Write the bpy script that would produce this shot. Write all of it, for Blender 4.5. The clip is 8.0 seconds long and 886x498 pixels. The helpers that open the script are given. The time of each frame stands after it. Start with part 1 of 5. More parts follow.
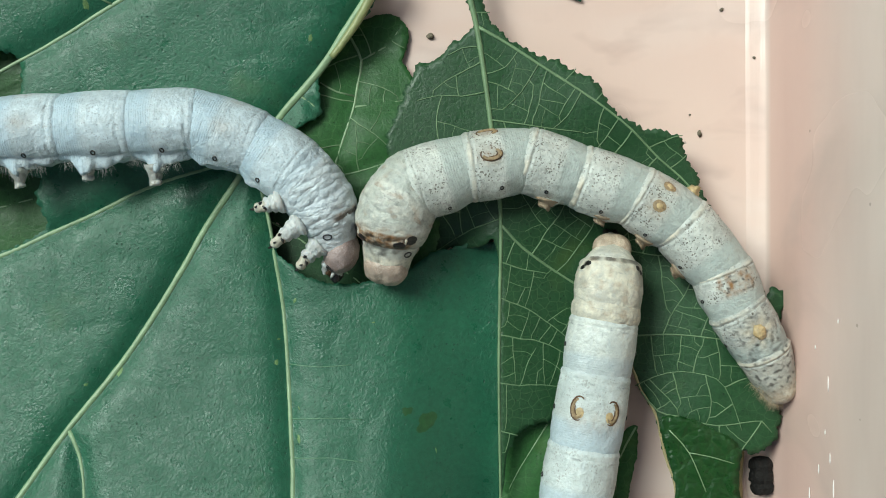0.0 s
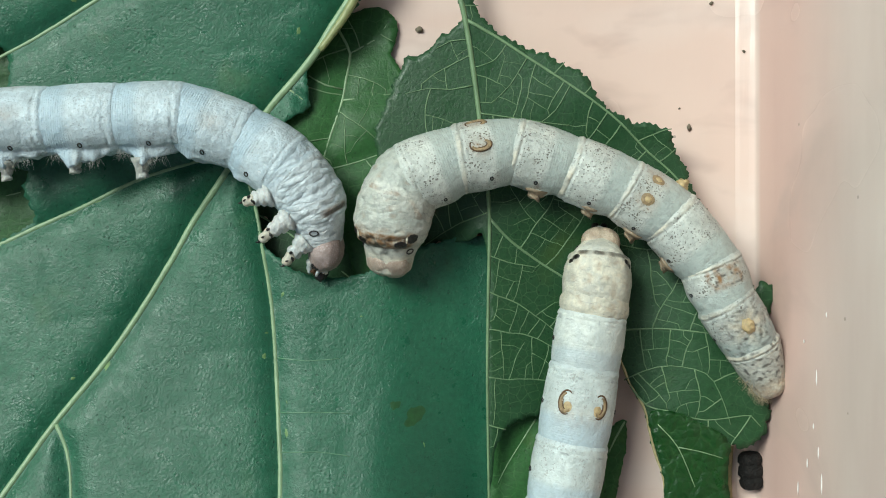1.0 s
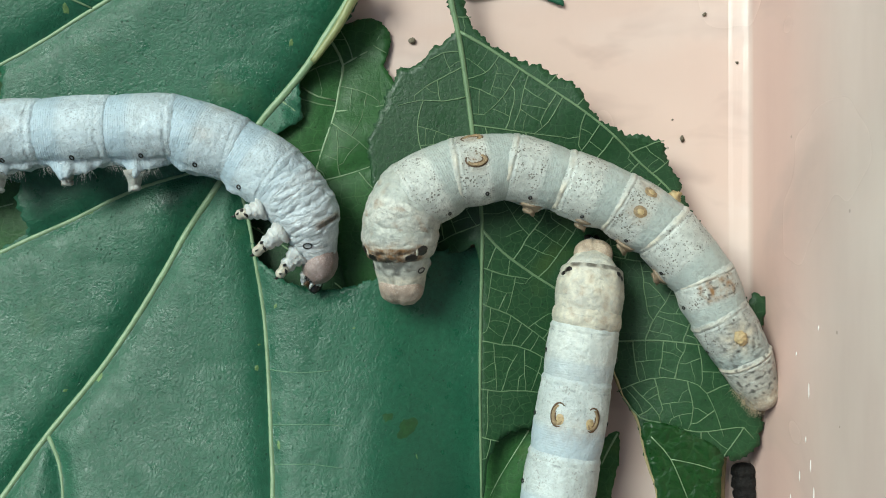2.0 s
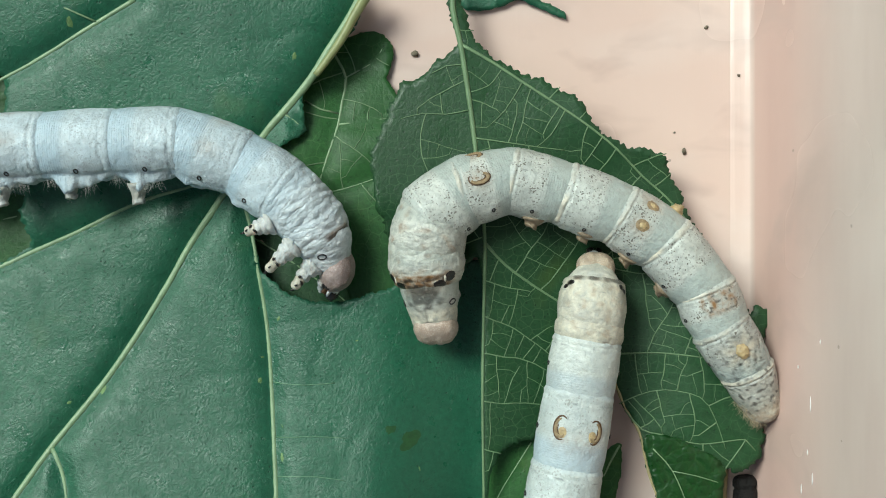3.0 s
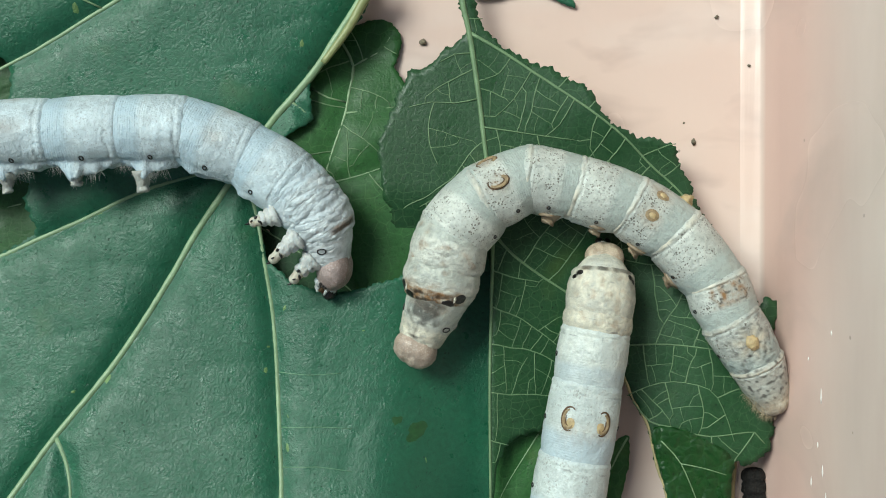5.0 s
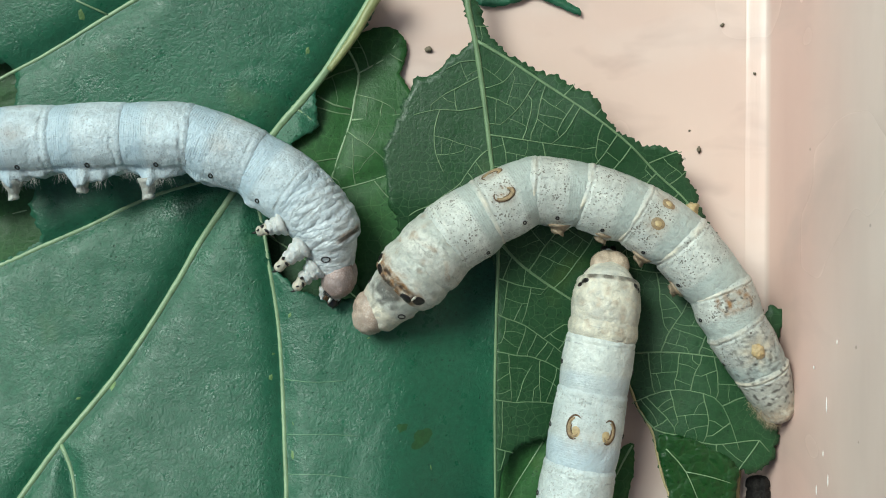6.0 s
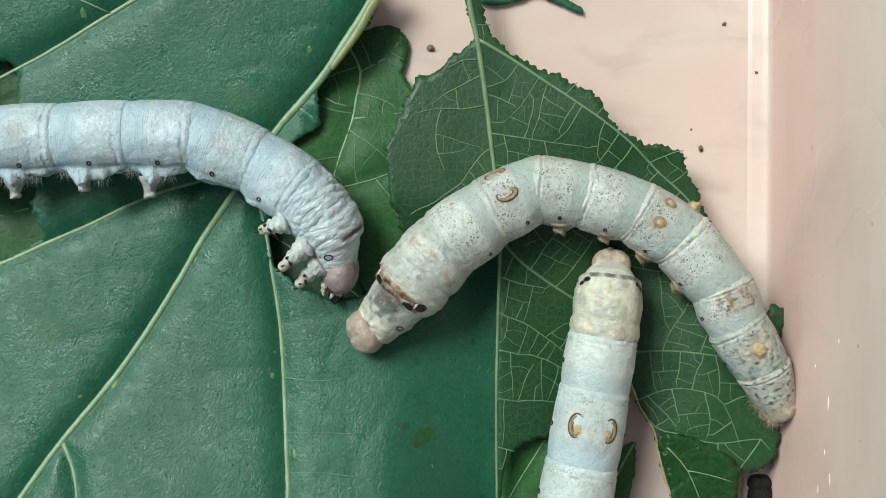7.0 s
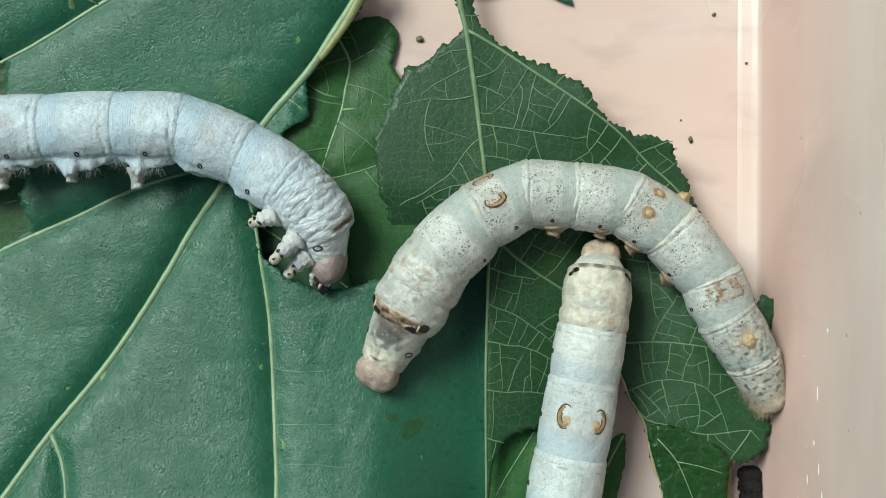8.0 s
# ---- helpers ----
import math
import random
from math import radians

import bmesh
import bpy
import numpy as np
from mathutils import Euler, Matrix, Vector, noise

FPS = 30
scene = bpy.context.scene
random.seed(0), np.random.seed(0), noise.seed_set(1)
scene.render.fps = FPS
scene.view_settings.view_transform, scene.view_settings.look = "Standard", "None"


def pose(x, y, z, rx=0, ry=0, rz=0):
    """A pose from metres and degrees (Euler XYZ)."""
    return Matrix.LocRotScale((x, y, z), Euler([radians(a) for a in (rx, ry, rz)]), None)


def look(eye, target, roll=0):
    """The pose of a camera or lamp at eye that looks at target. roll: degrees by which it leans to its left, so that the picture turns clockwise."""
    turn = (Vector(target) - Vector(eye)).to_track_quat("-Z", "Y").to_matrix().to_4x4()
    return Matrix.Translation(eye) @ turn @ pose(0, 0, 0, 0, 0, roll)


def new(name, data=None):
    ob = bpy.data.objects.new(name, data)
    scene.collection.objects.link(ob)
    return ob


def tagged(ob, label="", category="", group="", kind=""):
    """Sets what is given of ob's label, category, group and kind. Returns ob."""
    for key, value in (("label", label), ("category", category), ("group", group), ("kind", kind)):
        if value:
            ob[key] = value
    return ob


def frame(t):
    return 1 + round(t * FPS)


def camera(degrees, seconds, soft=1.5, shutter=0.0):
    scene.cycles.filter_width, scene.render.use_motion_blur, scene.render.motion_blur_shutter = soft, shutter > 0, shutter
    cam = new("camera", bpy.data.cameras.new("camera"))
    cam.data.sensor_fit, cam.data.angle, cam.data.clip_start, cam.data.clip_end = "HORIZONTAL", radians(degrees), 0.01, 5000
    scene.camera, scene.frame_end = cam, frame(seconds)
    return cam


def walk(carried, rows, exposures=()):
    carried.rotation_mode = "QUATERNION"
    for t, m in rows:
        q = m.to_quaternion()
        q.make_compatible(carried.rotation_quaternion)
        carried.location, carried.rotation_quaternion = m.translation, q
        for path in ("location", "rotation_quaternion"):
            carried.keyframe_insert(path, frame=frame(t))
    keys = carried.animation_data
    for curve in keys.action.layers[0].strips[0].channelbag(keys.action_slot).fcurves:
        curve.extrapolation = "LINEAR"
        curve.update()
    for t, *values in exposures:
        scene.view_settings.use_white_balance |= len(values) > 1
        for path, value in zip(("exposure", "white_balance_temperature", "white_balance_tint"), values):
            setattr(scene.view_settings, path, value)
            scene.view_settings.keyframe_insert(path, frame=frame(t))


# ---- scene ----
# Silkworms feeding on mulberry leaves in a plastic tray. Plan numbers are in millimetres; MM brings them to metres.
from mathutils.geometry import delaunay_2d_cdt

MM = 0.001
FLOOR = -2.4  # the tray floor; the leaves lie heaped a little above it

# ---- camera ----
cam = camera(45.00, 8.0, soft=1.05)
walk(cam, [
    (0.00, pose(-0.00115, -0.00171, 0.12021, 0, 0, -0.139)),
    (0.50, pose(-0.00136, -0.00207, 0.12020, 0, 0, -0.183)),
    (1.00, pose(0.00013, -0.00241, 0.11988, 0, 0, -0.078)),
    (1.50, pose(0.00018, -0.00254, 0.11972, 0, 0, -0.081)),
    (1.70, pose(0.00071, -0.00210, 0.11972, 0, 0, -0.081)),
    (2.80, pose(0.00108, 0.00042, 0.12016, 0, 0, -0.074)),
    (3.00, pose(0.00064, 0.00029, 0.12016, 0, 0, -0.074)),
    (3.50, pose(0.00000, -0.00000, 0.11980, 0, 0, 0.000)),
    (4.00, pose(0.00006, -0.00053, 0.11945, 0, 0, 0.110)),
    (4.50, pose(0.00003, -0.00111, 0.11928, 0, 0, 0.160)),
    (4.70, pose(-0.00016, -0.00098, 0.11928, 0, 0, 0.160)),
    (5.80, pose(-0.00022, -0.00046, 0.11930, 0, 0, 0.330)),
    (6.00, pose(-0.00078, -0.00002, 0.11930, 0, 0, 0.330)),
    (6.50, pose(-0.00176, 0.00000, 0.11941, 0, 0, 0.340)),
    (7.00, pose(-0.00097, -0.00018, 0.11931, 0, 0, 0.376)),
    (7.50, pose(-0.00029, -0.00053, 0.11916, 0, 0, 0.376)),
    (8.00, pose(0.00023, -0.00115, 0.11907, 0, 0, 0.314)),
], exposures=[(0.0, 0.0, 6060, -6), (8.0, 0.0, 6060, -6)])

# ---- light ----
SUN_ELEVATION, SUN_ROTATION = radians(49), radians(-50)
world = bpy.data.worlds.new("sky")
scene.world = world
world.use_nodes = True
wn = world.node_tree
sky = wn.nodes.new("ShaderNodeTexSky")
sky.sky_type = "NISHITA"
sky.sun_disc = False
sky.sun_elevation, sky.sun_rotation = SUN_ELEVATION, SUN_ROTATION
sky.air_density, sky.dust_density, sky.ozone_density = 1.0, 4.0, 1.0
wn.links.new(sky.outputs["Color"], wn.nodes["Background"].inputs["Color"])
wn.nodes["Background"].inputs["Strength"].default_value = 0.085
sun = new("sun", bpy.data.lights.new("sun", "SUN"))
sun.data.energy, sun.data.angle, sun.data.color = 3.25, radians(26), (1.0, 0.98, 0.94)
toward_sun = Vector((math.sin(SUN_ROTATION) * math.cos(SUN_ELEVATION), math.cos(SUN_ROTATION) * math.cos(SUN_ELEVATION), math.sin(SUN_ELEVATION)))
sun.matrix_basis = look(toward_sun, (0.0, 0.0, 0.0))


# ---- materials ----
class Nodes:
    """A short way to write a node material."""

    def __init__(self, name):
        self.mat = bpy.data.materials.new(name)
        self.mat.use_nodes = True
        self.tree = self.mat.node_tree
        self.bsdf = self.tree.nodes["Principled BSDF"]
        self.space = self.tree.nodes.new("ShaderNodeTexCoord").outputs["Object"]

    def add(self, kind, **values):
        node = self.tree.nodes.new("ShaderNode" + kind)
        for key, value in values.items():
            if key in ("operation", "blend_type", "data_type", "feature", "attribute_name", "distance", "noise_type"):
                setattr(node, key, value)
        return node

    def link(self, out, into):
        if hasattr(out, "is_linked"):
            self.tree.links.new(out, into)
        else:
            into.default_value = out

    def math(self, operation, a, b=0.0):
        node = self.add("Math", operation=operation)
        self.link(a, node.inputs[0])
        self.link(b, node.inputs[1])
        return node.outputs[0]

    def shifted(self):
        """Object space, moved by a random step for each object."""
        info = self.add("ObjectInfo")
        node = self.add("VectorMath", operation="ADD")
        self.link(self.space, node.inputs[0])
        self.link(info.outputs["Random"], node.inputs[1])
        return node.outputs[0]

    def noise(self, scale, detail=4.0, rough=0.55, space=None, distortion=0.0):
        node = self.add("TexNoise")
        node.inputs["Scale"].default_value, node.inputs["Detail"].default_value = scale, detail
        node.inputs["Roughness"].default_value, node.inputs["Distortion"].default_value = rough, distortion
        self.link(space or self.space, node.inputs["Vector"])
        return node.outputs["Fac"]

    def cells(self, scale, feature="F1", space=None, jitter=1.0, flat=False):
        node = self.add("TexVoronoi", feature=feature)
        node.voronoi_dimensions = "2D" if flat else "3D"
        node.inputs["Scale"].default_value, node.inputs["Randomness"].default_value = scale, jitter
        self.link(space or self.space, node.inputs["Vector"])
        return node.outputs["Distance"]

    def ramp(self, value, low, high, a=0.0, b=1.0):
        node = self.add("MapRange")
        self.link(value, node.inputs["Value"])
        for key, number in (("From Min", low), ("From Max", high), ("To Min", a), ("To Max", b)):
            node.inputs[key].default_value = number
        return node.outputs["Result"]

    def mix(self, fac, a, b, blend="MIX"):
        node = self.add("Mix", data_type="RGBA", blend_type=blend)
        self.link(fac, node.inputs["Factor"])
        for value, into in ((a, node.inputs[6]), (b, node.inputs[7])):
            self.link((*value, 1.0) if isinstance(value, tuple) else value, into)
        return node.outputs[2]

    def attribute(self, name):
        return self.add("Attribute", attribute_name=name).outputs["Fac"]

    def bump(self, heights):
        """heights: (height, metres) pairs, laid over one another."""
        normal = None
        for height, metres in heights:
            node = self.add("Bump")
            node.inputs["Distance"].default_value = metres
            self.link(height, node.inputs["Height"])
            if normal:
                self.link(normal, node.inputs["Normal"])
            normal = node.outputs["Normal"]
        self.link(normal, self.bsdf.inputs["Normal"])

    def finish(self, color, rough, spec=0.5, sss=0.0, radius=(1, 1, 1), sss_mm=0.5):
        self.link((*color, 1.0) if isinstance(color, tuple) else color, self.bsdf.inputs["Base Color"])
        self.link(rough, self.bsdf.inputs["Roughness"])
        self.bsdf.inputs["Specular IOR Level"].default_value = spec
        self.bsdf.inputs["Subsurface Weight"].default_value = sss
        self.bsdf.inputs["Subsurface Radius"].default_value = radius
        self.bsdf.inputs["Subsurface Scale"].default_value = sss_mm * MM
        return self.mat


def skin(name, pale, band, warm, speck, specks_on, lines=0.00002):
    """Caterpillar skin: pale, finely speckled, with smoother bands, and pigment where the mesh carries it."""
    n = Nodes(name)
    at = n.shifted()
    bands, dark, ochre, tan = (n.attribute(a) for a in ("band", "dark", "ochre", "warm"))
    color = n.mix(n.ramp(n.noise(320, 5, 0.6, at), 0.38, 0.66), tuple(min(1.0, c * 1.04) for c in pale), tuple(c * 0.7 for c in pale))
    color = n.mix(n.math("MULTIPLY", n.ramp(n.noise(900, 3, 0.6, at), 0.5, 0.7), 0.5), color, tuple(min(1.0, c * 1.2) for c in pale))
    color = n.mix(n.math("MULTIPLY", n.ramp(n.noise(150, 3, 0.55, at), 0.42, 0.62), 0.6), color, tuple(c * 0.68 for c in pale))
    color = n.mix(bands, color, n.mix(n.ramp(n.noise(500, 3, 0.5, at), 0.35, 0.65), band, tuple(c * 1.12 for c in band)))
    cream = n.mix(n.ramp(n.noise(420, 5, 0.65, at), 0.4, 0.6), warm, tuple(0.62 * c + 0.02 for c in warm))
    cream = n.mix(n.math("MULTIPLY", n.ramp(n.noise(800, 4, 0.6, at), 0.55, 0.7), 0.7), cream, tuple(min(1.0, c * 1.25) for c in warm))
    color = n.mix(tan, color, cream)
    jog = n.add("TexNoise")
    jog.inputs["Scale"].default_value = 2600
    n.link(at, jog.inputs["Vector"])
    tug = n.add("VectorMath", operation="MULTIPLY_ADD")
    n.link(jog.outputs["Color"], tug.inputs[0])
    tug.inputs[1].default_value = (0.0003, 0.0003, 0.0003)
    n.link(at, tug.inputs[2])
    size = n.noise(800, 2, 0.5, at)
    dots = n.math("MAXIMUM", n.math("LESS_THAN", n.cells(3300, space=tug.outputs[0]), n.ramp(size, 0.35, 0.7, 0.14, 0.42)),
                  n.math("LESS_THAN", n.cells(1500, space=tug.outputs[0]), n.ramp(size, 0.4, 0.7, 0.02, 0.2)))
    patch = n.ramp(n.noise(420, 3, 0.6, at), 0.36, 0.54, 0.3, 1.0)
    dots = n.math("MULTIPLY", n.math("MULTIPLY", dots, patch), n.math("MULTIPLY", n.math("SUBTRACT", 1.0, bands), n.ramp(tan, 0.12, 0.4, 1.0, 0.0)))
    stretch = n.add("VectorMath", operation="MULTIPLY")
    n.link(at, stretch.inputs[0])
    stretch.inputs[1].default_value = (0.3, 1.0, 1.0)
    dashes = n.ramp(n.cells(1500, space=stretch.outputs[0]), 0.1, 0.17, 1.0, 0.0)
    dashes = n.math("MULTIPLY", n.math("MULTIPLY", dashes, n.ramp(n.noise(300, 3, 0.6, at), 0.42, 0.6)), n.math("SUBTRACT", 1.0, n.math("MULTIPLY", bands, 0.7)))
    color = n.mix(n.math("MULTIPLY", dashes, 0.75), color, tuple(0.42 * c for c in pale))
    seam = n.attribute("seam")
    color = n.mix(n.math("MULTIPLY", seam, n.ramp(n.noise(700, 3, 0.6, at), 0.42, 0.6)), color, tuple(0.3 * c for c in pale))
    color = n.mix(n.math("MULTIPLY", n.ramp(n.noise(1700, 3, 0.6, at), 0.5, 0.62), 0.5 * specks_on), color, tuple(c * 0.5 for c in pale))
    color = n.mix(n.math("MULTIPLY", dots, specks_on), color, speck)
    color = n.mix(n.math("MULTIPLY", ochre, n.ramp(n.noise(1600, 4, 0.6, at), 0.2, 0.6)), color, (0.26, 0.14, 0.055))
    color = n.mix(n.math("MULTIPLY", dark, n.ramp(n.noise(1500, 4, 0.6, at), 0.1, 0.45)), color, (0.014, 0.009, 0.007))
    wander = n.math("MULTIPLY", n.noise(260, 3, 0.5, at), 13.0)
    rings = n.math("SINE", n.math("ADD", n.math("MULTIPLY", n.attribute("axial"), 25.0), wander))
    rings = n.math("MULTIPLY", n.ramp(rings, -1.0, 0.6), n.math("MULTIPLY", n.attribute("annuli"), n.ramp(n.noise(330, 2, 0.5, at), 0.35, 0.6)))
    sway = n.add("VectorMath", operation="ADD")
    n.link(at, sway.inputs[0])
    n.link(n.math("MULTIPLY", n.noise(420, 3, 0.6, at), 0.0016), sway.inputs[1])
    draw = n.add("VectorMath", operation="MULTIPLY")
    n.link(sway.outputs[0], draw.inputs[0])
    draw.inputs[1].default_value = (2.4, 0.75, 0.75)
    puckers = n.ramp(n.cells(420, "DISTANCE_TO_EDGE", draw.outputs[0]), 0.0, 0.16)
    n.bump([(n.noise(2800, 4, 0.6, at), 0.00013), (n.noise(900, 3, 0.5, at), 0.00016), (rings, lines),
            (n.math("MULTIPLY", puckers, n.attribute("pucker")), 0.00008)])
    return n.finish(color, n.ramp(n.noise(800, 3, 0.5, at), 0.3, 0.7, 0.3, 0.5), 0.5, 0.1, (1.0, 0.8, 0.65), 0.5)


def plain(name, color, rough, spec=0.5, vary=0.2, scale=900, relief=0.00005, sss=0.0):
    n = Nodes(name)
    at = n.shifted()
    tone = n.mix(n.ramp(n.noise(scale, 4, 0.6, at), 0.3, 0.7), color, tuple(c * (1 - vary) for c in color))
    n.bump([(n.noise(scale * 2.5, 4, 0.6, at), relief)])
    return n.finish(tone, rough, spec, sss, (1, 0.7, 0.5), 0.4)


def leaf_skin(name, deep, light, vein, net, net_on, gloss, relief, rough=0.36, grain=0.00002, coarse=1.0):
    """A leaf's face: blotchy green, the finest net of veins of net cells a metre, and a pebbled shine."""
    n = Nodes(name)
    warp = n.add("VectorMath", operation="ADD")
    n.link(n.space, warp.inputs[0])
    wob = n.add("TexNoise")
    wob.inputs["Scale"].default_value = 600
    n.link(n.space, wob.inputs["Vector"])
    shrink = n.add("VectorMath", operation="SCALE")
    n.link(wob.outputs["Color"], shrink.inputs[0])
    shrink.inputs["Scale"].default_value = 0.0007
    n.link(shrink.outputs[0], warp.inputs[1])
    at = warp.outputs[0]
    edges = n.cells(net, "DISTANCE_TO_EDGE", at, 0.75, True)
    fine = n.cells(net * 2.3, "DISTANCE_TO_EDGE", at, 0.8, True)
    lines = n.ramp(edges, 0.01, 0.055, 1.0, 0.0)
    fines = n.ramp(fine, 0.0, 0.1, 1.0, 0.0)
    color = n.mix(n.ramp(n.noise(45, 4, 0.6), 0.35, 0.68), deep, light)
    color = n.mix(n.math("MULTIPLY", n.ramp(n.noise(1900, 4, 0.65), 0.35, 0.7), 0.55), color, tuple(c * 0.55 for c in deep))
    color = n.mix(n.math("MULTIPLY", n.ramp(n.noise(110, 2, 0.5), 0.66, 0.78), 0.16), color, (0.17, 0.2, 0.03))
    color = n.mix(n.math("MULTIPLY", fines, net_on * 0.14), color, vein)
    color = n.mix(n.math("MULTIPLY", n.math("MULTIPLY", lines, n.ramp(n.noise(150, 2), 0.3, 0.6)), net_on), color, vein)
    pores = n.math("MULTIPLY", n.ramp(n.cells(1500, space=at), 0.1, 0.2, 1.0, 0.0), n.ramp(n.noise(260, 3, 0.6), 0.4, 0.6, 0.1, 0.8))
    color = n.mix(pores, color, tuple(c * 0.4 for c in deep))
    n.bump([(n.ramp(edges, 0.0, 0.3), relief), (n.ramp(fine, 0.0, 0.35), relief * 0.5), (n.noise(900, 2, 0.5), 0.00002 * coarse),
            (n.noise(3300, 3, 0.7, at), grain * 2.2), (n.noise(1500, 2, 0.5, at), grain * 1.2), (pores, -grain)])
    return n.finish(color, n.ramp(n.noise(300, 5, 0.65), 0.35, 0.65, rough - 0.1, rough + 0.14), gloss, 0.0)


def plastic(name):
    """Cloudy pinkish plastic with smears, dull patches, streaks along the moulded corner and fine scratches."""
    n = Nodes(name)
    lean = n.add("VectorMath", operation="MULTIPLY")
    n.link(n.space, lean.inputs[0])
    lean.inputs[1].default_value = (1.0, 2.2, 1.0)
    drawn = n.add("VectorMath", operation="MULTIPLY")
    n.link(n.space, drawn.inputs[0])
    drawn.inputs[1].default_value = (1.0, 0.05, 0.2)
    smear = n.noise(30, 3, 0.5, distortion=0.6)
    color = n.mix(n.ramp(smear, 0.3, 0.7), (0.72, 0.55, 0.475), (0.64, 0.475, 0.415))
    color = n.mix(n.math("MULTIPLY", n.ramp(n.noise(42, 3, 0.5, lean.outputs[0]), 0.45, 0.75), 0.7), color, (0.72, 0.62, 0.57))
    color = n.mix(n.math("MULTIPLY", n.ramp(n.noise(85, 3, 0.5, lean.outputs[0], 0.5), 0.52, 0.8), 0.6), color, (0.42, 0.29, 0.255))
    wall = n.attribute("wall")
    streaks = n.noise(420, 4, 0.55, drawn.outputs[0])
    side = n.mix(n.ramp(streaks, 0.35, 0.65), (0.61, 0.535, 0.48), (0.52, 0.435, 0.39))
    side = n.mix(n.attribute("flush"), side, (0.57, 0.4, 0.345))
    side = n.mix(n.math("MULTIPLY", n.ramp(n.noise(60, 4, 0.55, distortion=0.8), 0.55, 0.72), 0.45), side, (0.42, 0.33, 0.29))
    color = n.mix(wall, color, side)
    specks = n.math("LESS_THAN", n.cells(190), 0.035)
    color = n.mix(n.math("MULTIPLY", specks, 0.6), color, (0.25, 0.21, 0.18))
    n.bump([(n.noise(70, 3, 0.5), 0.0003), (n.math("MULTIPLY", streaks, n.attribute("corner")), 0.00012), (n.noise(900, 4, 0.6), 0.00001)])
    return n.finish(color, n.ramp(n.noise(55, 2, 0.5), 0.3, 0.7, 0.2, 0.3), 0.6)


SKIN_BLUE = skin("blue_white_skin", (0.58, 0.67, 0.71), (0.4, 0.5, 0.56), (0.72, 0.75, 0.755), (0.2, 0.22, 0.24), 0.4)
SKIN_GREY = skin("grey_cream_skin", (0.575, 0.605, 0.56), (0.36, 0.41, 0.385), (0.68, 0.64, 0.52), (0.075, 0.06, 0.042), 0.8, 0.000012)
SKIN_CREAM = skin("white_cream_skin", (0.6, 0.67, 0.66), (0.4, 0.49, 0.54), (0.64, 0.595, 0.465), (0.2, 0.19, 0.16), 0.45, 0.00001)
def capsule(name, color, dark):
    """Head shell: finely netted with darker lines and blotches."""
    n = Nodes(name)
    at = n.shifted()
    net = n.ramp(n.cells(3900, "DISTANCE_TO_EDGE", at), 0.02, 0.3, 1.0, 0.0)
    tone = n.mix(n.ramp(n.noise(700, 4, 0.65, at), 0.4, 0.62), color, tuple(0.6 * c for c in color))
    tone = n.mix(n.math("MULTIPLY", net, n.ramp(n.noise(500, 3, 0.6, at), 0.35, 0.6, 0.15, 0.7)), tone, dark)
    n.bump([(net, -0.000008), (n.noise(2600, 4, 0.6, at), 0.0001), (n.noise(900, 3, 0.5, at), 0.00015)])
    return n.finish(tone, 0.36, 0.5, 0.08, (1, 0.7, 0.5), 0.3)


HEAD_PINK = capsule("pinkish_head", (0.52, 0.43, 0.355), (0.3, 0.21, 0.155))
HEAD_ROSE = capsule("rosy_grey_head", (0.45, 0.365, 0.34), (0.2, 0.125, 0.105))
HEAD_TAN = capsule("tan_head", (0.58, 0.49, 0.38), (0.34, 0.23, 0.15))
WET_FLESH = plain("greyish_wet_flesh", (0.47, 0.48, 0.44), 0.35, 0.5, 0.45, 900, 0.00015, 0.25)
FLESH = plain("pale_flesh", (0.64, 0.66, 0.64), 0.45, 0.45, 0.35, 900, 0.0003, 0.2)
CREAM_FLESH = plain("cream_flesh", (0.58, 0.55, 0.45), 0.45, 0.45, 0.35, 1200, 0.0001, 0.2)
TAN_FLESH = plain("tan_flesh", (0.27, 0.21, 0.14), 0.45, 0.45, 0.3, 900, 0.0001, 0.15)
CHITIN = plain("black_chitin", (0.012, 0.01, 0.009), 0.3, 0.5, 0.3, 1500)
BROWN = plain("dark_brown_mark", (0.12, 0.065, 0.028), 0.5, 0.4, 0.5, 1800)
TAWNY = plain("tawny_mark", (0.36, 0.26, 0.14), 0.45, 0.45, 0.5, 2200, 0.0001, 0.1)
OCHRE = plain("ochre_spot", (0.55, 0.42, 0.22), 0.45, 0.45, 0.4, 1500, 0.0001, 0.15)
HAIR = plain("pale_bristle", (0.6, 0.6, 0.56), 0.5, 0.4, 0.1)
HAIR_TAN = plain("straw_bristle", (0.46, 0.38, 0.25), 0.5, 0.4, 0.2)
LEAF_TOP = leaf_skin("glossy_leaf_face", (0.0195, 0.099, 0.052), (0.028, 0.129, 0.067), (0.07, 0.16, 0.08), 420, 0.03, 0.44, 0.000004, 0.35, 0.000045, 0.15)
LEAF_BACK = leaf_skin("veined_leaf_face", (0.0155, 0.0545, 0.019), (0.0235, 0.073, 0.026), (0.15, 0.25, 0.12), 1000, 0.22, 0.34, 0.000008, 0.42, 0.00002, 0.2)
LEAF_PALE = leaf_skin("mid_green_leaf_face", (0.027, 0.088, 0.024), (0.041, 0.12, 0.035), (0.17, 0.29, 0.12), 700, 0.15, 0.22, 0.000008, 0.4, 0.00002, 0.2)
# Vivid green that stands in for the light on the folded flap.
LEAF_FLAP = leaf_skin("folded_flap_face", (0.008, 0.042, 0.008), (0.013, 0.058, 0.011), (0.08, 0.16, 0.05), 380, 0.1, 0.35, 0.0001, 0.34)
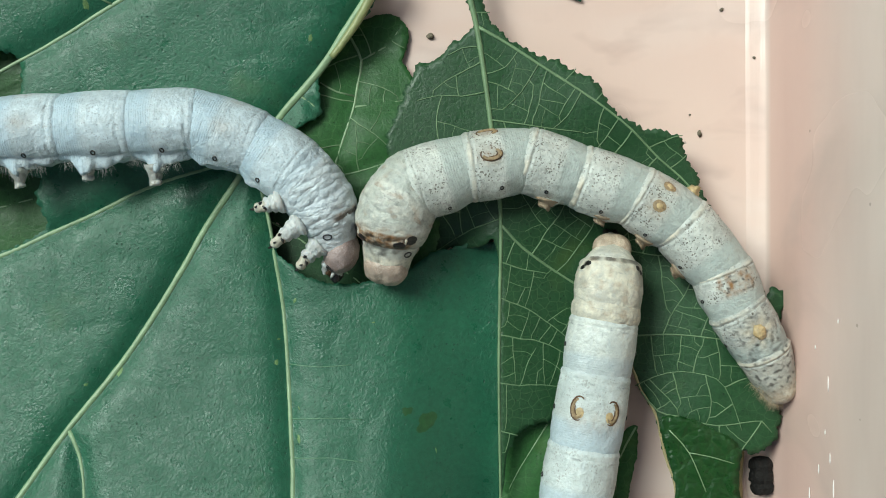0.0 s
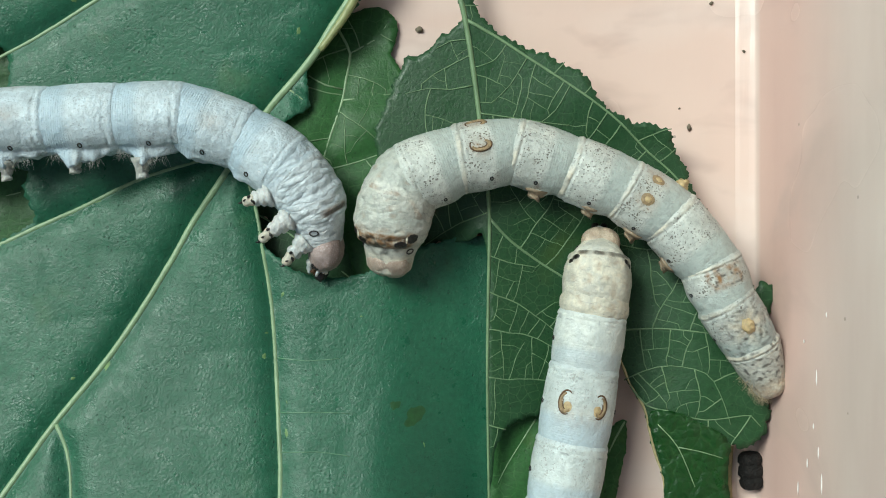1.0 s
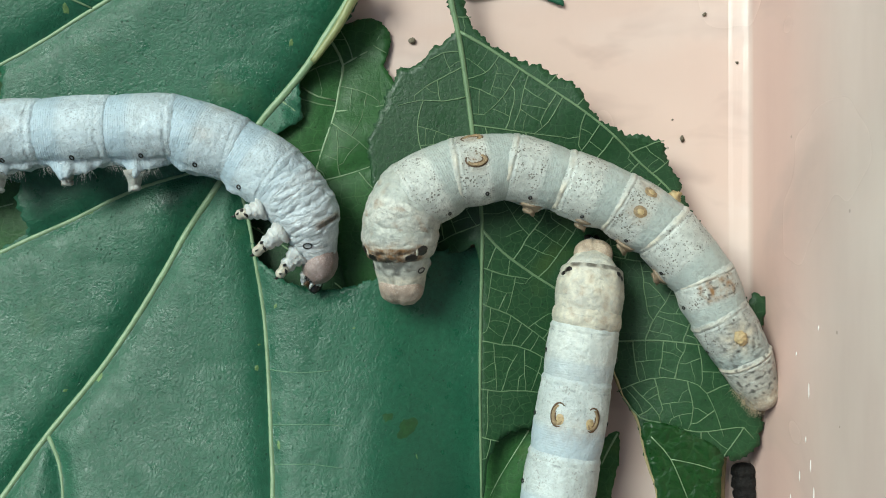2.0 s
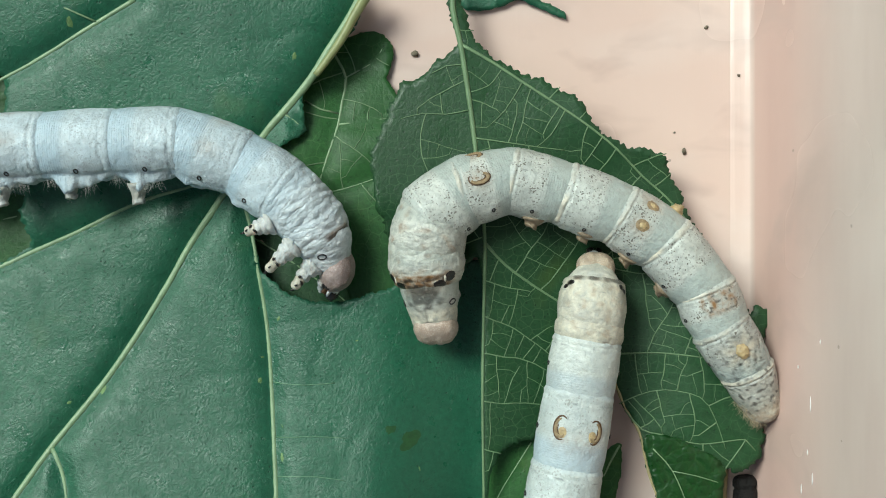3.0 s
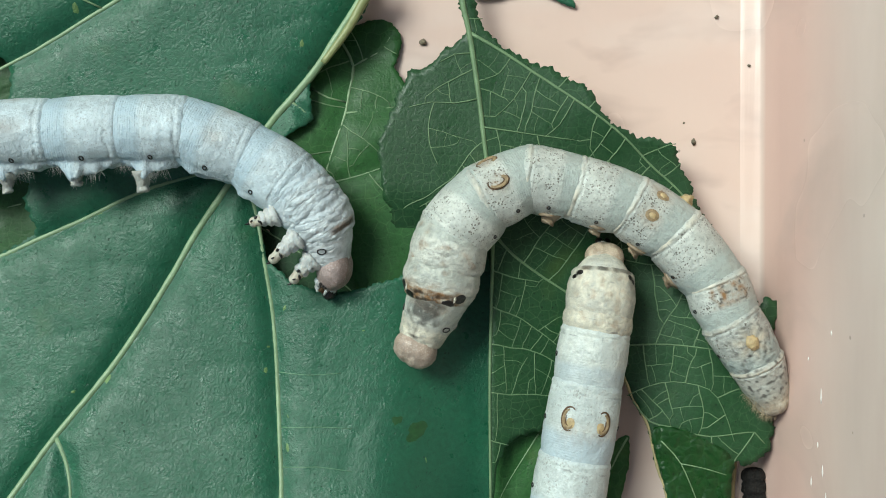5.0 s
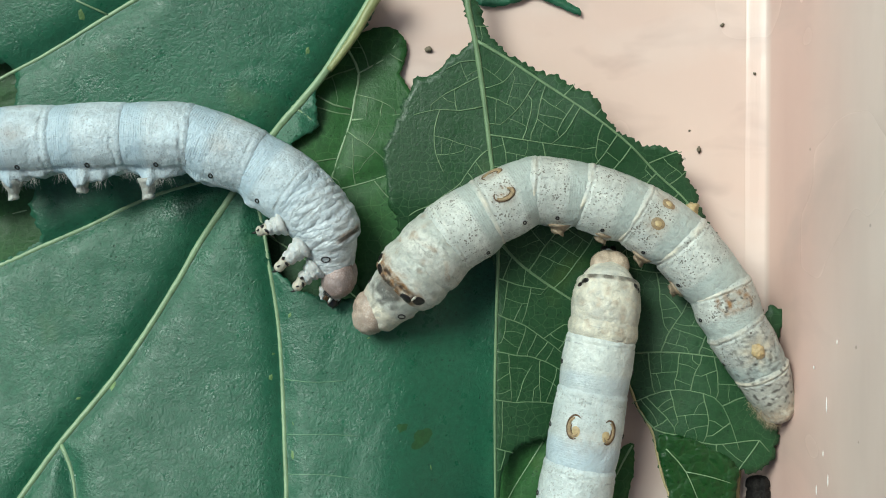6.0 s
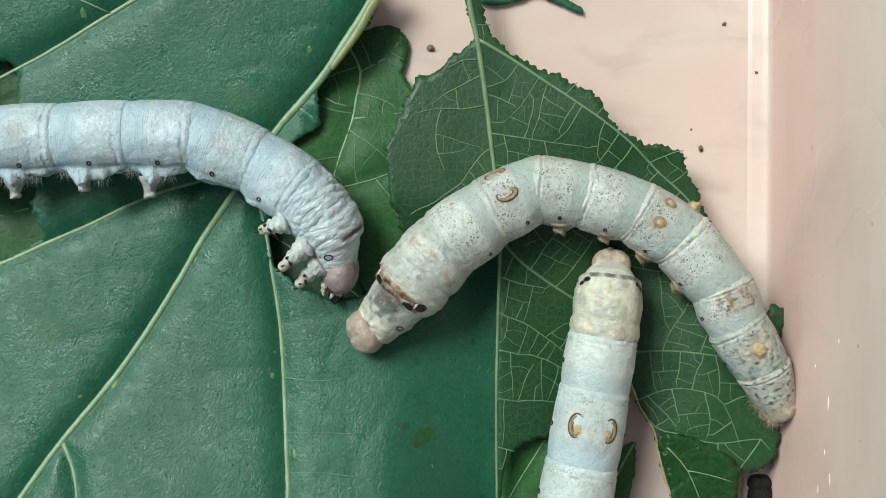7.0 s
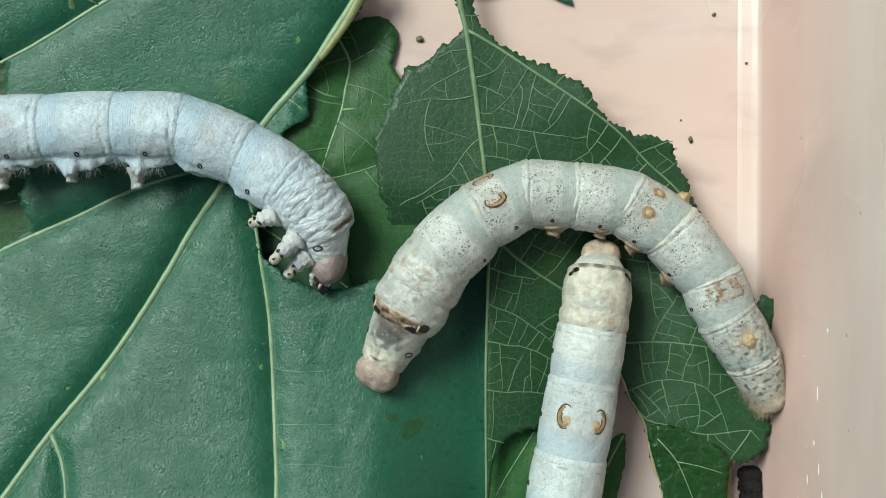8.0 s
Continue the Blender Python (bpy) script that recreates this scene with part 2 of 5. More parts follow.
SCAR = plain("pale_leaf_scar", (0.17, 0.28, 0.1), 0.5, 0.4, 0.4, 1500, 0.0001)
SCAR_OLIVE = plain("olive_leaf_stain", (0.028, 0.09, 0.026), 0.4, 0.4, 0.4, 900, 0.0001)
VEIN = plain("pale_green_vein", (0.25, 0.365, 0.2), 0.42, 0.5, 0.3, 500, 0.00008)
VEIN_SOFT = plain("soft_green_vein", (0.17, 0.265, 0.135), 0.45, 0.4, 0.3, 500, 0.00008)
VEIN_DULL = plain("dull_green_vein", (0.13, 0.27, 0.15), 0.42, 0.5, 0.3, 500, 0.00008)
PETIOLE = plain("tan_green_stalk", (0.3, 0.33, 0.14), 0.45, 0.45, 0.35, 400, 0.0001)
DRY = plain("dry_cut_edge", (0.45, 0.38, 0.2), 0.7, 0.3, 0.4, 700, 0.0001)
FRASS = plain("black_frass", (0.012, 0.011, 0.01), 0.75, 0.3, 0.5, 1200, 0.0004)
CRUMB = plain("dark_crumb", (0.2, 0.17, 0.12), 0.8, 0.3, 0.5, 1200, 0.0002)
PLASTIC = plastic("pinkish_plastic")
SCRATCH = plain("pale_scratch", (0.82, 0.79, 0.76), 0.35, 0.5, 0.1, 900)
# Grey of the added, unseen slabs; sets how much fill they return.
SKY_SCREEN = plain("sky_screen_plaster", (0.32, 0.3, 0.28), 0.8, 0.3, 0.1, 8, 0.0005)
GROUND = plain("grey_concrete", (0.3, 0.29, 0.27), 0.8, 0.3, 0.2, 3, 0.001)
TABLE = plain("pale_table_top", (0.55, 0.45, 0.38), 0.5, 0.4, 0.2, 12, 0.0002)


# ---- building helpers ----
def part(name, data, material, parent=None, label=""):
    """Links a mesh, given in millimetres as (verts, faces) or as a bmesh, as one object under parent."""
    mesh = bpy.data.meshes.new(name)
    if isinstance(data, bmesh.types.BMesh):
        data.to_mesh(mesh)
        data.free()
    else:
        mesh.from_pydata([tuple(v) for v in data[0]], [], data[1])
        for key, values in (data[2] if len(data) > 2 else {}).items():
            mesh.attributes.new(key, "FLOAT", "POINT").data.foreach_set("value", values)
    mesh.transform(Matrix.Scale(MM, 4))
    mesh.shade_smooth()
    mesh.materials.append(material)
    ob = new(name, mesh)
    ob.parent = parent
    return tagged(ob, label)


def thing(name, x, y, z, label, category, group=""):
    ob = new(name)
    ob.empty_display_size = 0.005
    ob.location = (x * MM, y * MM, z * MM)
    return tagged(ob, label, category, group)


def mm_pose(x, y, z, rx=0, ry=0, rz=0):
    return pose(x * MM, y * MM, z * MM, rx, ry, rz)


def smooth(e0, e1, x):
    t = min(1.0, max(0.0, (x - e0) / (e1 - e0)))
    return t * t * (3 - 2 * t)


def spline(points, step, closed=False):
    """Points along a Catmull-Rom curve through points, about step apart."""
    p = np.array(points, float)
    n, out = len(p), []
    for i in range(n if closed else n - 1):
        if closed:
            a, b, c, d = p[i - 1], p[i], p[(i + 1) % n], p[(i + 2) % n]
        else:
            a, b, c, d = p[max(i - 1, 0)], p[i], p[i + 1], p[min(i + 2, n - 1)]
        count = max(1, int(np.linalg.norm(c - b) / step))
        for k in range(count):
            t = k / count
            out.append(0.5 * (2 * b + (c - a) * t + (2 * a - 5 * b + 4 * c - d) * t * t + (3 * b - a - 3 * c + d) * t ** 3))
    if not closed:
        out.append(p[-1])
    return np.array(out)


def sweep(points, radii, sides=8, flat=1.0, cap=True):
    """A tube along points (millimetres), its radius at each; flat squashes it upright."""
    pts = [Vector(p) for p in points]
    verts, faces = [], []
    for i, p in enumerate(pts):
        d = (pts[min(i + 1, len(pts) - 1)] - pts[max(i - 1, 0)]).normalized()
        side = d.cross(Vector((0, 0, 1)))
        side = side.normalized() if side.length > 1e-4 else Vector((1, 0, 0))
        up = side.cross(d)
        for k in range(sides):
            a = 2 * math.pi * k / sides
            verts.append(p + (side * math.cos(a) + up * math.sin(a) * flat) * radii[i])
    for i in range(len(pts) - 1):
        for k in range(sides):
            j = (k + 1) % sides
            faces.append((i * sides + k, i * sides + j, (i + 1) * sides + j, (i + 1) * sides + k))
    if cap:
        faces.append(tuple(range(sides))[::-1])
        faces.append(tuple((len(pts) - 1) * sides + k for k in range(sides)))
    return verts, faces


def crumple(piece, amount=0.12, seed=0.0):
    """Makes a smooth piece uneven."""
    verts = [Vector(v) + noise.noise_vector(Vector(v) * 1.3 + Vector((seed, 0, 0))) * amount * 1.6 + noise.noise_vector(Vector(v) * 3.1) * amount * 0.5 for v in piece[0]]
    return verts, piece[1]


def joined(*pieces):
    verts, faces = [], []
    for v, f in pieces:
        base = len(verts)
        verts += [tuple(p) for p in v]
        faces += [tuple(i + base for i in face) for face in f]
    return verts, faces


def blob(center, axes, seed, rough=0.1, n=12, turn=None):
    """An uneven ellipsoid."""
    verts, faces = [], []
    turn = turn or Matrix.Identity(3)
    for i in range(n + 1):
        for k in range(2 * n):
            a, b = math.pi * i / n, math.pi * k / n
            d = Vector((math.sin(a) * math.cos(b), math.sin(a) * math.sin(b), math.cos(a)))
            s = 1 + rough * noise.noise(d * 1.7 + Vector((seed, 0, 0))) + rough * 0.5 * noise.noise(d * 4 + Vector((0, seed, 0)))
            verts.append(Vector(center) + turn @ Vector((d.x * axes[0] * s, d.y * axes[1] * s, d.z * axes[2] * s)))
    for i in range(n):
        for k in range(2 * n):
            j = (k + 1) % (2 * n)
            faces.append((i * 2 * n + k, (i + 1) * 2 * n + k, (i + 1) * 2 * n + j, i * 2 * n + j))
    return verts, faces


# ---- tray and table ----
def swell(x, y):
    """The gentle rise and fall that all the leaves share."""
    return (0.45 * noise.noise(Vector((x * 0.055, y * 0.055, 3.1))) + 0.09 * noise.noise(Vector((x * 0.16, y * 0.16, 7.7))))


def tray_rise(x):
    """How high the tray's wall stands over its floor at x."""
    off = x - 33.57
    return 0.0 if off < 0 else float(np.interp(off, [0.0, 0.14, 0.42, 2.1, 2.5, 3.0, 3.5, 5.2, 8.4], [0.0, 0.043, 0.168, 0.72, 1.4, 5.0, 9.0, 20.0, 40.0]))


def build_tray():
    """One thin-walled tray: floor, rounded inner corner, sloping walls, rim."""
    inner = [(0.0, 0.0), (0.06, 0.01), (0.14, 0.043), (0.42, 0.168), (0.55, 0.21), (1.1, 0.375), (1.95, 0.64), (2.1, 0.72), (2.25, 0.9), (2.5, 1.4), (3.0, 5.0), (3.5, 9.0), (3.8, 10.0), (5.2, 20.0), (8.4, 40.0), (9.0, 41.5), (10.2, 42.0), (14.0, 42.0), (14.5, 41.5)]
    outer = [(13.9, 41.0), (10.4, 41.0), (9.7, 40.2), (5.2, 4.6), (3.9, 0.4), (2.6, -0.9), (0.6, -1.4), (-2.0, -1.5)]
    x0, x1, y0, y1, corner = -125.0, 33.57, -105.0, 75.0, 9.0
    ring = []
    for cx, cy, a0 in ((x1 - corner, y1 - corner, 0), (x0 + corner, y1 - corner, 90), (x0 + corner, y0 + corner, 180), (x1 - corner, y0 + corner, 270)):
        ring += [(cx, cy, radians(a0 + 90 * k / 10)) for k in range(11)]
    m = len(ring)
    profile = inner + outer
    verts = [(cx + (corner + off) * math.cos(a), cy + (corner + off) * math.sin(a), z) for off, z in profile for cx, cy, a in ring]
    verts = [(x, y, z + FLOOR) for x, y, z in verts]
    faces = []
    for i in range(len(profile) - 1):
        for k in range(m):
            j = (k + 1) % m
            faces.append((i * m + k, i * m + j, (i + 1) * m + j, (i + 1) * m + k))
    faces.append(tuple(range(m))[::-1])
    faces.append(tuple((len(profile) - 1) * m + k for k in range(m)))
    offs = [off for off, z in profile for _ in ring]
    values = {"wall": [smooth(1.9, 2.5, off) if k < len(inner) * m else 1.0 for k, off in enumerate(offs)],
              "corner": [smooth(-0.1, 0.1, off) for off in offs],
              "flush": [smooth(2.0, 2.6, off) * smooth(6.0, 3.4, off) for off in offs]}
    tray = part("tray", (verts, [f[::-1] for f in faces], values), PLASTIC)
    for off, y, length in ((4.3, -15.5, 1.6), (4.35, -23.0, 1.2), (4.0, -24.5, 1.0), (4.45, -26.0, 2.0), (3.9, -12.0, 0.4), (4.2, -20.5, 0.6), (4.6, -9.0, 0.5), (3.7, -27.5, 1.4)):
        x = x1 + off
        part("scratch", sweep([(x, y + length * u, FLOOR + tray_rise(x)) for u in (-0.5, -0.2, 0.2, 0.5)], [0.02, 0.07, 0.06, 0.02], 6), SCRATCH, tray, "fine pale scratch in the plastic")
    return tagged(tray, "shallow pinkish translucent plastic rearing tray with sloping walls", "tray", kind="structure")


def build_table():
    bm = bmesh.new()
    bmesh.ops.create_cube(bm, size=1.0, matrix=Matrix.Translation((0, 0, FLOOR - 14.5)) @ Matrix.Diagonal((1400, 900, 26, 1)))
    bmesh.ops.bevel(bm, geom=bm.edges[:], offset=3.0, segments=3, affect="EDGES")
    return tagged(part("table_top", bm, TABLE), "pale plain table top under the tray", "table", kind="structure")


def slab(name, x0, x1, y0, y1, z0, z1, material, label, category):
    """A plain block of the unseen surroundings, in millimetres."""
    bm = bmesh.new()
    bmesh.ops.create_cube(bm, size=1.0, matrix=Matrix.Translation(((x0 + x1) / 2, (y0 + y1) / 2, (z0 + z1) / 2)) @ Matrix.Diagonal((x1 - x0, y1 - y0, z1 - z0, 1)))
    return tagged(part(name, bm, material), label, category, kind="structure")


def build_sky_screen():
    """Unseen roof slab and walls, added to shape the sky's light on the leaves: open to the sky in the west and north.
    """
    slab("ceiling", -160, 2840, -2200, 500, 1500, 1620, SKY_SCREEN, "unseen roof slab added overhead to hold back sky light", "ceiling")
    slab("wall_east", 2720, 2840, -2200, 500, -780, 1500, SKY_SCREEN, "unseen plain wall added to hold back sky light", "wall")
    slab("wall_south", -160, 2720, -2200, -2080, -780, 1500, SKY_SCREEN, "unseen plain wall added to hold back sky light", "wall")
    slab("ground", -60000, 60000, -60000, 60000, -830, -780, GROUND, "plain grey concrete ground", "ground")


build_tray()
build_table()
build_sky_screen()


# ---- leaves ----
def inside(points, polygon):
    x, y = points[:, 0], points[:, 1]
    hit = np.zeros(len(points), bool)
    px, py = polygon[:, 0], polygon[:, 1]
    j = len(polygon) - 1
    for i in range(len(polygon)):
        crosses = (py[i] > y) != (py[j] > y)
        with np.errstate(divide="ignore", invalid="ignore"):
            hit ^= crosses & (x < (px[j] - px[i]) * (y - py[i]) / (py[j] - py[i]) + px[i])
        j = i
    return hit


def gap(points, line):
    """How far each point lies from a polyline."""
    best = np.full(len(points), 1e9)
    for a, b in zip(line[:-1], line[1:]):
        d = b - a
        t = np.clip(((points - a) @ d) / max(d @ d, 1e-9), 0, 1)
        best = np.minimum(best, np.linalg.norm(points - a - t[:, None] * d, axis=1))
    return best


def bank(x, y):
    """How the large leaf bends up at its lower and upper end, and sinks towards its neighbour's midrib."""
    return 5.0 * min(1.3, max(0.0, 4 - y) / 34) ** 2 * smooth(7, -9, x) + 1.6 * smooth(6, 36, y) - 2.3 * smooth(-7.5, 6.0, x) * smooth(3, -3.5, y)


def tuck(x, y):
    """How the veined leaf slips down under the large one, lifts its far corner and sags in the middle."""
    return 1.6 * smooth(4, 26, x) * smooth(8, 15, y) - 2.2 * smooth(4.9, -0.5, x) * smooth(6, -1.8, y) - 1.6 * smooth(5, 15, x) * smooth(30, 19, x) * smooth(3, -3, y)


def droop(x, y):
    """How the under leaf's tip sinks to the tray."""
    return -1.9 * smooth(11, 22, y)


class Leaf:
    """A leaf: a thin sheet with a nibbled outline and holes, sunken or raised veins as tubes of their own."""

    def __init__(self, name, label, outline, z, face, holes=(), veins=(), nibble=0.16, grid=0.9, sink=0.55, bend=None, vein_mat=None, seed=1, calm=None, net=None, crease=0.0):
        self.bend, self.calm, self.crease = bend, calm, crease
        self.z, self.sink, self.grooves = z, sink, []
        self.curves = [(spline(points, 1.0), w0, w1) for points, w0, w1 in veins]
        rim = self.ragged(spline(outline, 0.24, True), nibble, seed)
        rims = [rim] + [self.ragged(spline(h, 0.24, True), nibble, seed + 5) for h in holes]
        low, high = rim.min(0), rim.max(0)
        twigs = self.grow(rims, *net, seed) if net else []
        if crease:
            self.grooves = [line for line, level in twigs if level == 0]
        xs, ys = np.arange(low[0], high[0], grid), np.arange(low[1], high[1], grid * 0.87)
        pts = np.array([(x + (grid / 2 if k % 2 else 0), y) for k, y in enumerate(ys) for x in xs])
        keep = inside(pts, rim)
        for r in rims[1:]:
            keep &= ~inside(pts, r)
        pts = pts[keep]
        for r in rims:
            pts = pts[gap(pts, np.vstack([r, r[:1]])[::2]) > 0.35]
        all_pts, edges = [], []
        for r in rims:
            base = len(all_pts)
            all_pts += [Vector(p) for p in r]
            edges += [(base + k, base + (k + 1) % len(r)) for k in range(len(r))]
        all_pts += [Vector(p) for p in pts]
        out, _, tris, *_ = delaunay_2d_cdt(all_pts, edges, [], 0, 1e-4)
        flat = np.array([tuple(v) for v in out])
        tri = np.array([t for t in tris])
        mid = flat[tri].mean(1)
        keep = inside(mid, rim)
        for r in rims[1:]:
            keep &= ~inside(mid, r)
        tri = tri[keep]
        tops = self.heights(flat)
        n = len(flat)
        verts = [(x, y, h) for (x, y), h in zip(flat, tops)] + [(x, y, h - 0.22) for (x, y), h in zip(flat, tops)]
        faces = [tuple(int(i) for i in t) for t in tri] + [tuple(int(i) + n for i in t[::-1]) for t in tri]
        count = {}
        for a, b, c in tri:
            for e in ((a, b), (b, c), (c, a)):
                count[e] = count.get(e, 0) + 1
        for a, b in count:
            if (b, a) not in count:
                faces.append((int(b), int(a), int(a) + n, int(b) + n))
        self.root = thing(name, 0, 0, 0, label, "leaf")
        part("blade", (verts, faces), face, self.root)
        for (line, w0, w1), spec in zip(self.curves, veins):
            self.rib(line, w0, w1, VEIN_DULL if w0 < 0.07 and crease else vein_mat or VEIN)
        if twigs and not crease:
            self.weave(twigs, vein_mat or VEIN_SOFT)

    def grow(self, rims, spacing, reach, levels, seed):
        """Side veins that leave the main veins, wander and end on the next vein: (line, level) pairs."""
        rng = random.Random(seed)
        step, cell = 0.3, 0.4
        low = np.maximum(rims[0].min(0), (-53.0, -32.0))
        high = np.minimum(rims[0].max(0), (40.0, 31.0))
        xs, ys = np.arange(low[0], high[0], cell), np.arange(low[1], high[1], cell)
        raster = np.array([(x, y) for y in ys for x in xs])
        blade = inside(raster, rims[0])
        for hole in rims[1:]:
            blade &= ~inside(raster, hole)
        blade = blade.reshape(len(ys), len(xs))
        lines = [spline(line, step) for line, w0, w1 in self.curves]
        cloud = np.vstack(lines)
        owner = np.concatenate([np.full(len(line), k) for k, line in enumerate(lines)])
        out, parents = [], list(range(len(lines)))
        for level in range(levels):
            gap_now, reach_now = spacing * (1.0, 0.62, 0.4)[level], reach * (1.0, 0.5, 0.3)[level]
            fresh = []
            for pid in parents:
                line, s = lines[pid], rng.uniform(0.3, 1.0) * gap_now
                side = rng.choice((-1, 1))
                while s < (len(line) - 2) * step:
                    k = int(s / step)
                    p, t = line[k], line[min(k + 1, len(line) - 1)] - line[max(k - 1, 0)]
                    turn = math.atan2(t[1], t[0]) + side * radians(rng.uniform(66, 90))
                    path, met = [p], False
                    for i in range(int(reach_now * rng.uniform(0.7, 1.2) / step)):
                        turn += 0.1 * noise.noise(Vector((p[0] * 0.9, p[1] * 0.9, seed + level))) + rng.uniform(-0.09, 0.09)
                        p = p + step * np.array((math.cos(turn), math.sin(turn)))
                        a, b = int((p[0] - low[0]) / cell), int((p[1] - low[1]) / cell)
                        if not (0 <= a < len(xs) and 0 <= b < len(ys) and blade[b, a]):
                            break
                        d = np.linalg.norm(cloud - p, axis=1)
                        if i < 5:
                            d[owner == pid] = 9.0
                        near = int(d.argmin())
                        if d[near] < 0.6:
                            path.append(cloud[near])
                            met = True
                            break
                        path.append(p)
                    if len(path) > 4 and (met or level == 0 or rng.random() < 0.08):
                        new_line = np.array(path)
                        out.append((new_line, level))
                        lines.append(new_line)
                        fresh.append(len(lines) - 1)
                        cloud = np.vstack([cloud, new_line])
                        owner = np.concatenate([owner, np.full(len(new_line), len(lines) - 1)])
                    s += gap_now * rng.uniform(0.6, 1.4) * 0.5
                    side = -side
            parents = fresh
        return out

    def weave(self, twigs, material):
        """Thin raised side veins, one mesh."""
        bits = []
        for line, level in twigs:
            w0 = (0.08, 0.052, 0.035)[level]
            z = self.heights(line)
            n = len(line)
            w = [w0 * (1 - 0.35 * i / n) * (1 + 0.25 * noise.noise(Vector((x * 2, y * 2, 4)))) for i, (x, y) in enumerate(line)]
            bits.append(sweep([(x, y, h + 0.02) for (x, y), h in zip(line, z)], w, 5, 0.7))
        part("vein_net", joined(*bits), material, self.root, "net of fine side veins")

    def ragged(self, line, amount, seed):
        d = np.roll(line, -1, 0) - np.roll(line, 1, 0)
        d /= np.linalg.norm(d, axis=1)[:, None] + 1e-9
        out = []
        for p, t in zip(line, d):
            quiet = self.calm(p[0], p[1]) if self.calm else 1.0
            k = noise.noise(Vector((p[0] * 1.6, p[1] * 1.6, seed))) + 0.7 * noise.noise(Vector((p[0] * 0.6, p[1] * 0.6, seed + 9)))
            k += 1.0 * noise.noise(Vector((p[0] * 3.4, p[1] * 4.2, seed + 4)))
            k *= quiet * amount * 1.6
            out.append((p[0] - t[1] * k, p[1] + t[0] * k))
        return np.array(out)

    def heights(self, pts):
        base = np.array([self.z + swell(x, y) - 2.4 * smooth(54, 75, abs(x)) - 2.4 * smooth(32, 50, abs(y)) for x, y in pts])
        if self.bend:
            base += np.array([self.bend(x, y) for x, y in pts])
        d = np.full(len(pts), 9.0)
        for line, w0, w1 in self.curves:
            d = np.minimum(d, gap(pts, line) + (3.2 if w0 < 0.1 else 0.25 if w0 < 0.22 else 0.0))
        dip = -self.sink * np.exp(-(d / 1.55) ** 1.3) + 0.12
        fine = np.array([0.018 * noise.noise(Vector((x * 0.5, y * 0.5, 1.3))) for x, y in pts])
        if self.grooves:
            d = np.full(len(pts), 9.0)
            for line in self.grooves:
                d = np.minimum(d, gap(pts, line[::2]) + 0.25 * np.linalg.norm(pts - line[0], axis=1) / max(1.0, np.linalg.norm(line[-1] - line[0])))
            fine -= self.crease * np.exp(-(d / 0.75) ** 1.5)
        return base + dip + fine

    def scar(self, x, y, along, across, turn, material):
        """A thin uneven blotch on the face."""
        verts, m = [(x, y)], 18
        c, q = math.cos(radians(turn)), math.sin(radians(turn))
        for ring in (0.5, 1.0):
            for k in range(m):
                b = 2 * math.pi * k / m
                r = ring * (1 + 0.5 * noise.noise(Vector((math.cos(b) * 1.8 + x, math.sin(b) * 1.8, y))))
                u, v = along * r * math.cos(b), across * r * math.sin(b)
                verts.append((x + u * c - v * q, y + u * q + v * c))
        z = self.heights(np.array(verts))
        faces = [(0, 1 + k, 1 + (k + 1) % m) for k in range(m)]
        faces += [(1 + k, 1 + m + k, 1 + m + (k + 1) % m, 1 + (k + 1) % m) for k in range(m)]
        pts = [(a, b, h + (0.035 if i <= m else -0.03)) for i, ((a, b), h) in enumerate(zip(verts, z))]
        part("scar", (pts, faces), material, self.root, "small pale scar on the leaf")

    def rib(self, line, w0, w1, material):
        n = len(line)
        w = [w1 + (w0 - w1) * (1 - i / (n - 1)) ** 2 for i in range(n)]
        z = self.heights(line)
        pts = [(x, y, h + wi * 0.1 + (0.06 if w0 < 0.13 else 0.0)) for (x, y), h, wi in zip(line, z, w)]
        part("vein", sweep(pts, [a * (1 + 0.12 * noise.noise(Vector((x, y, 2.0)))) for a, (x, y) in zip(w, line)], 8, 0.7), material, self.root)


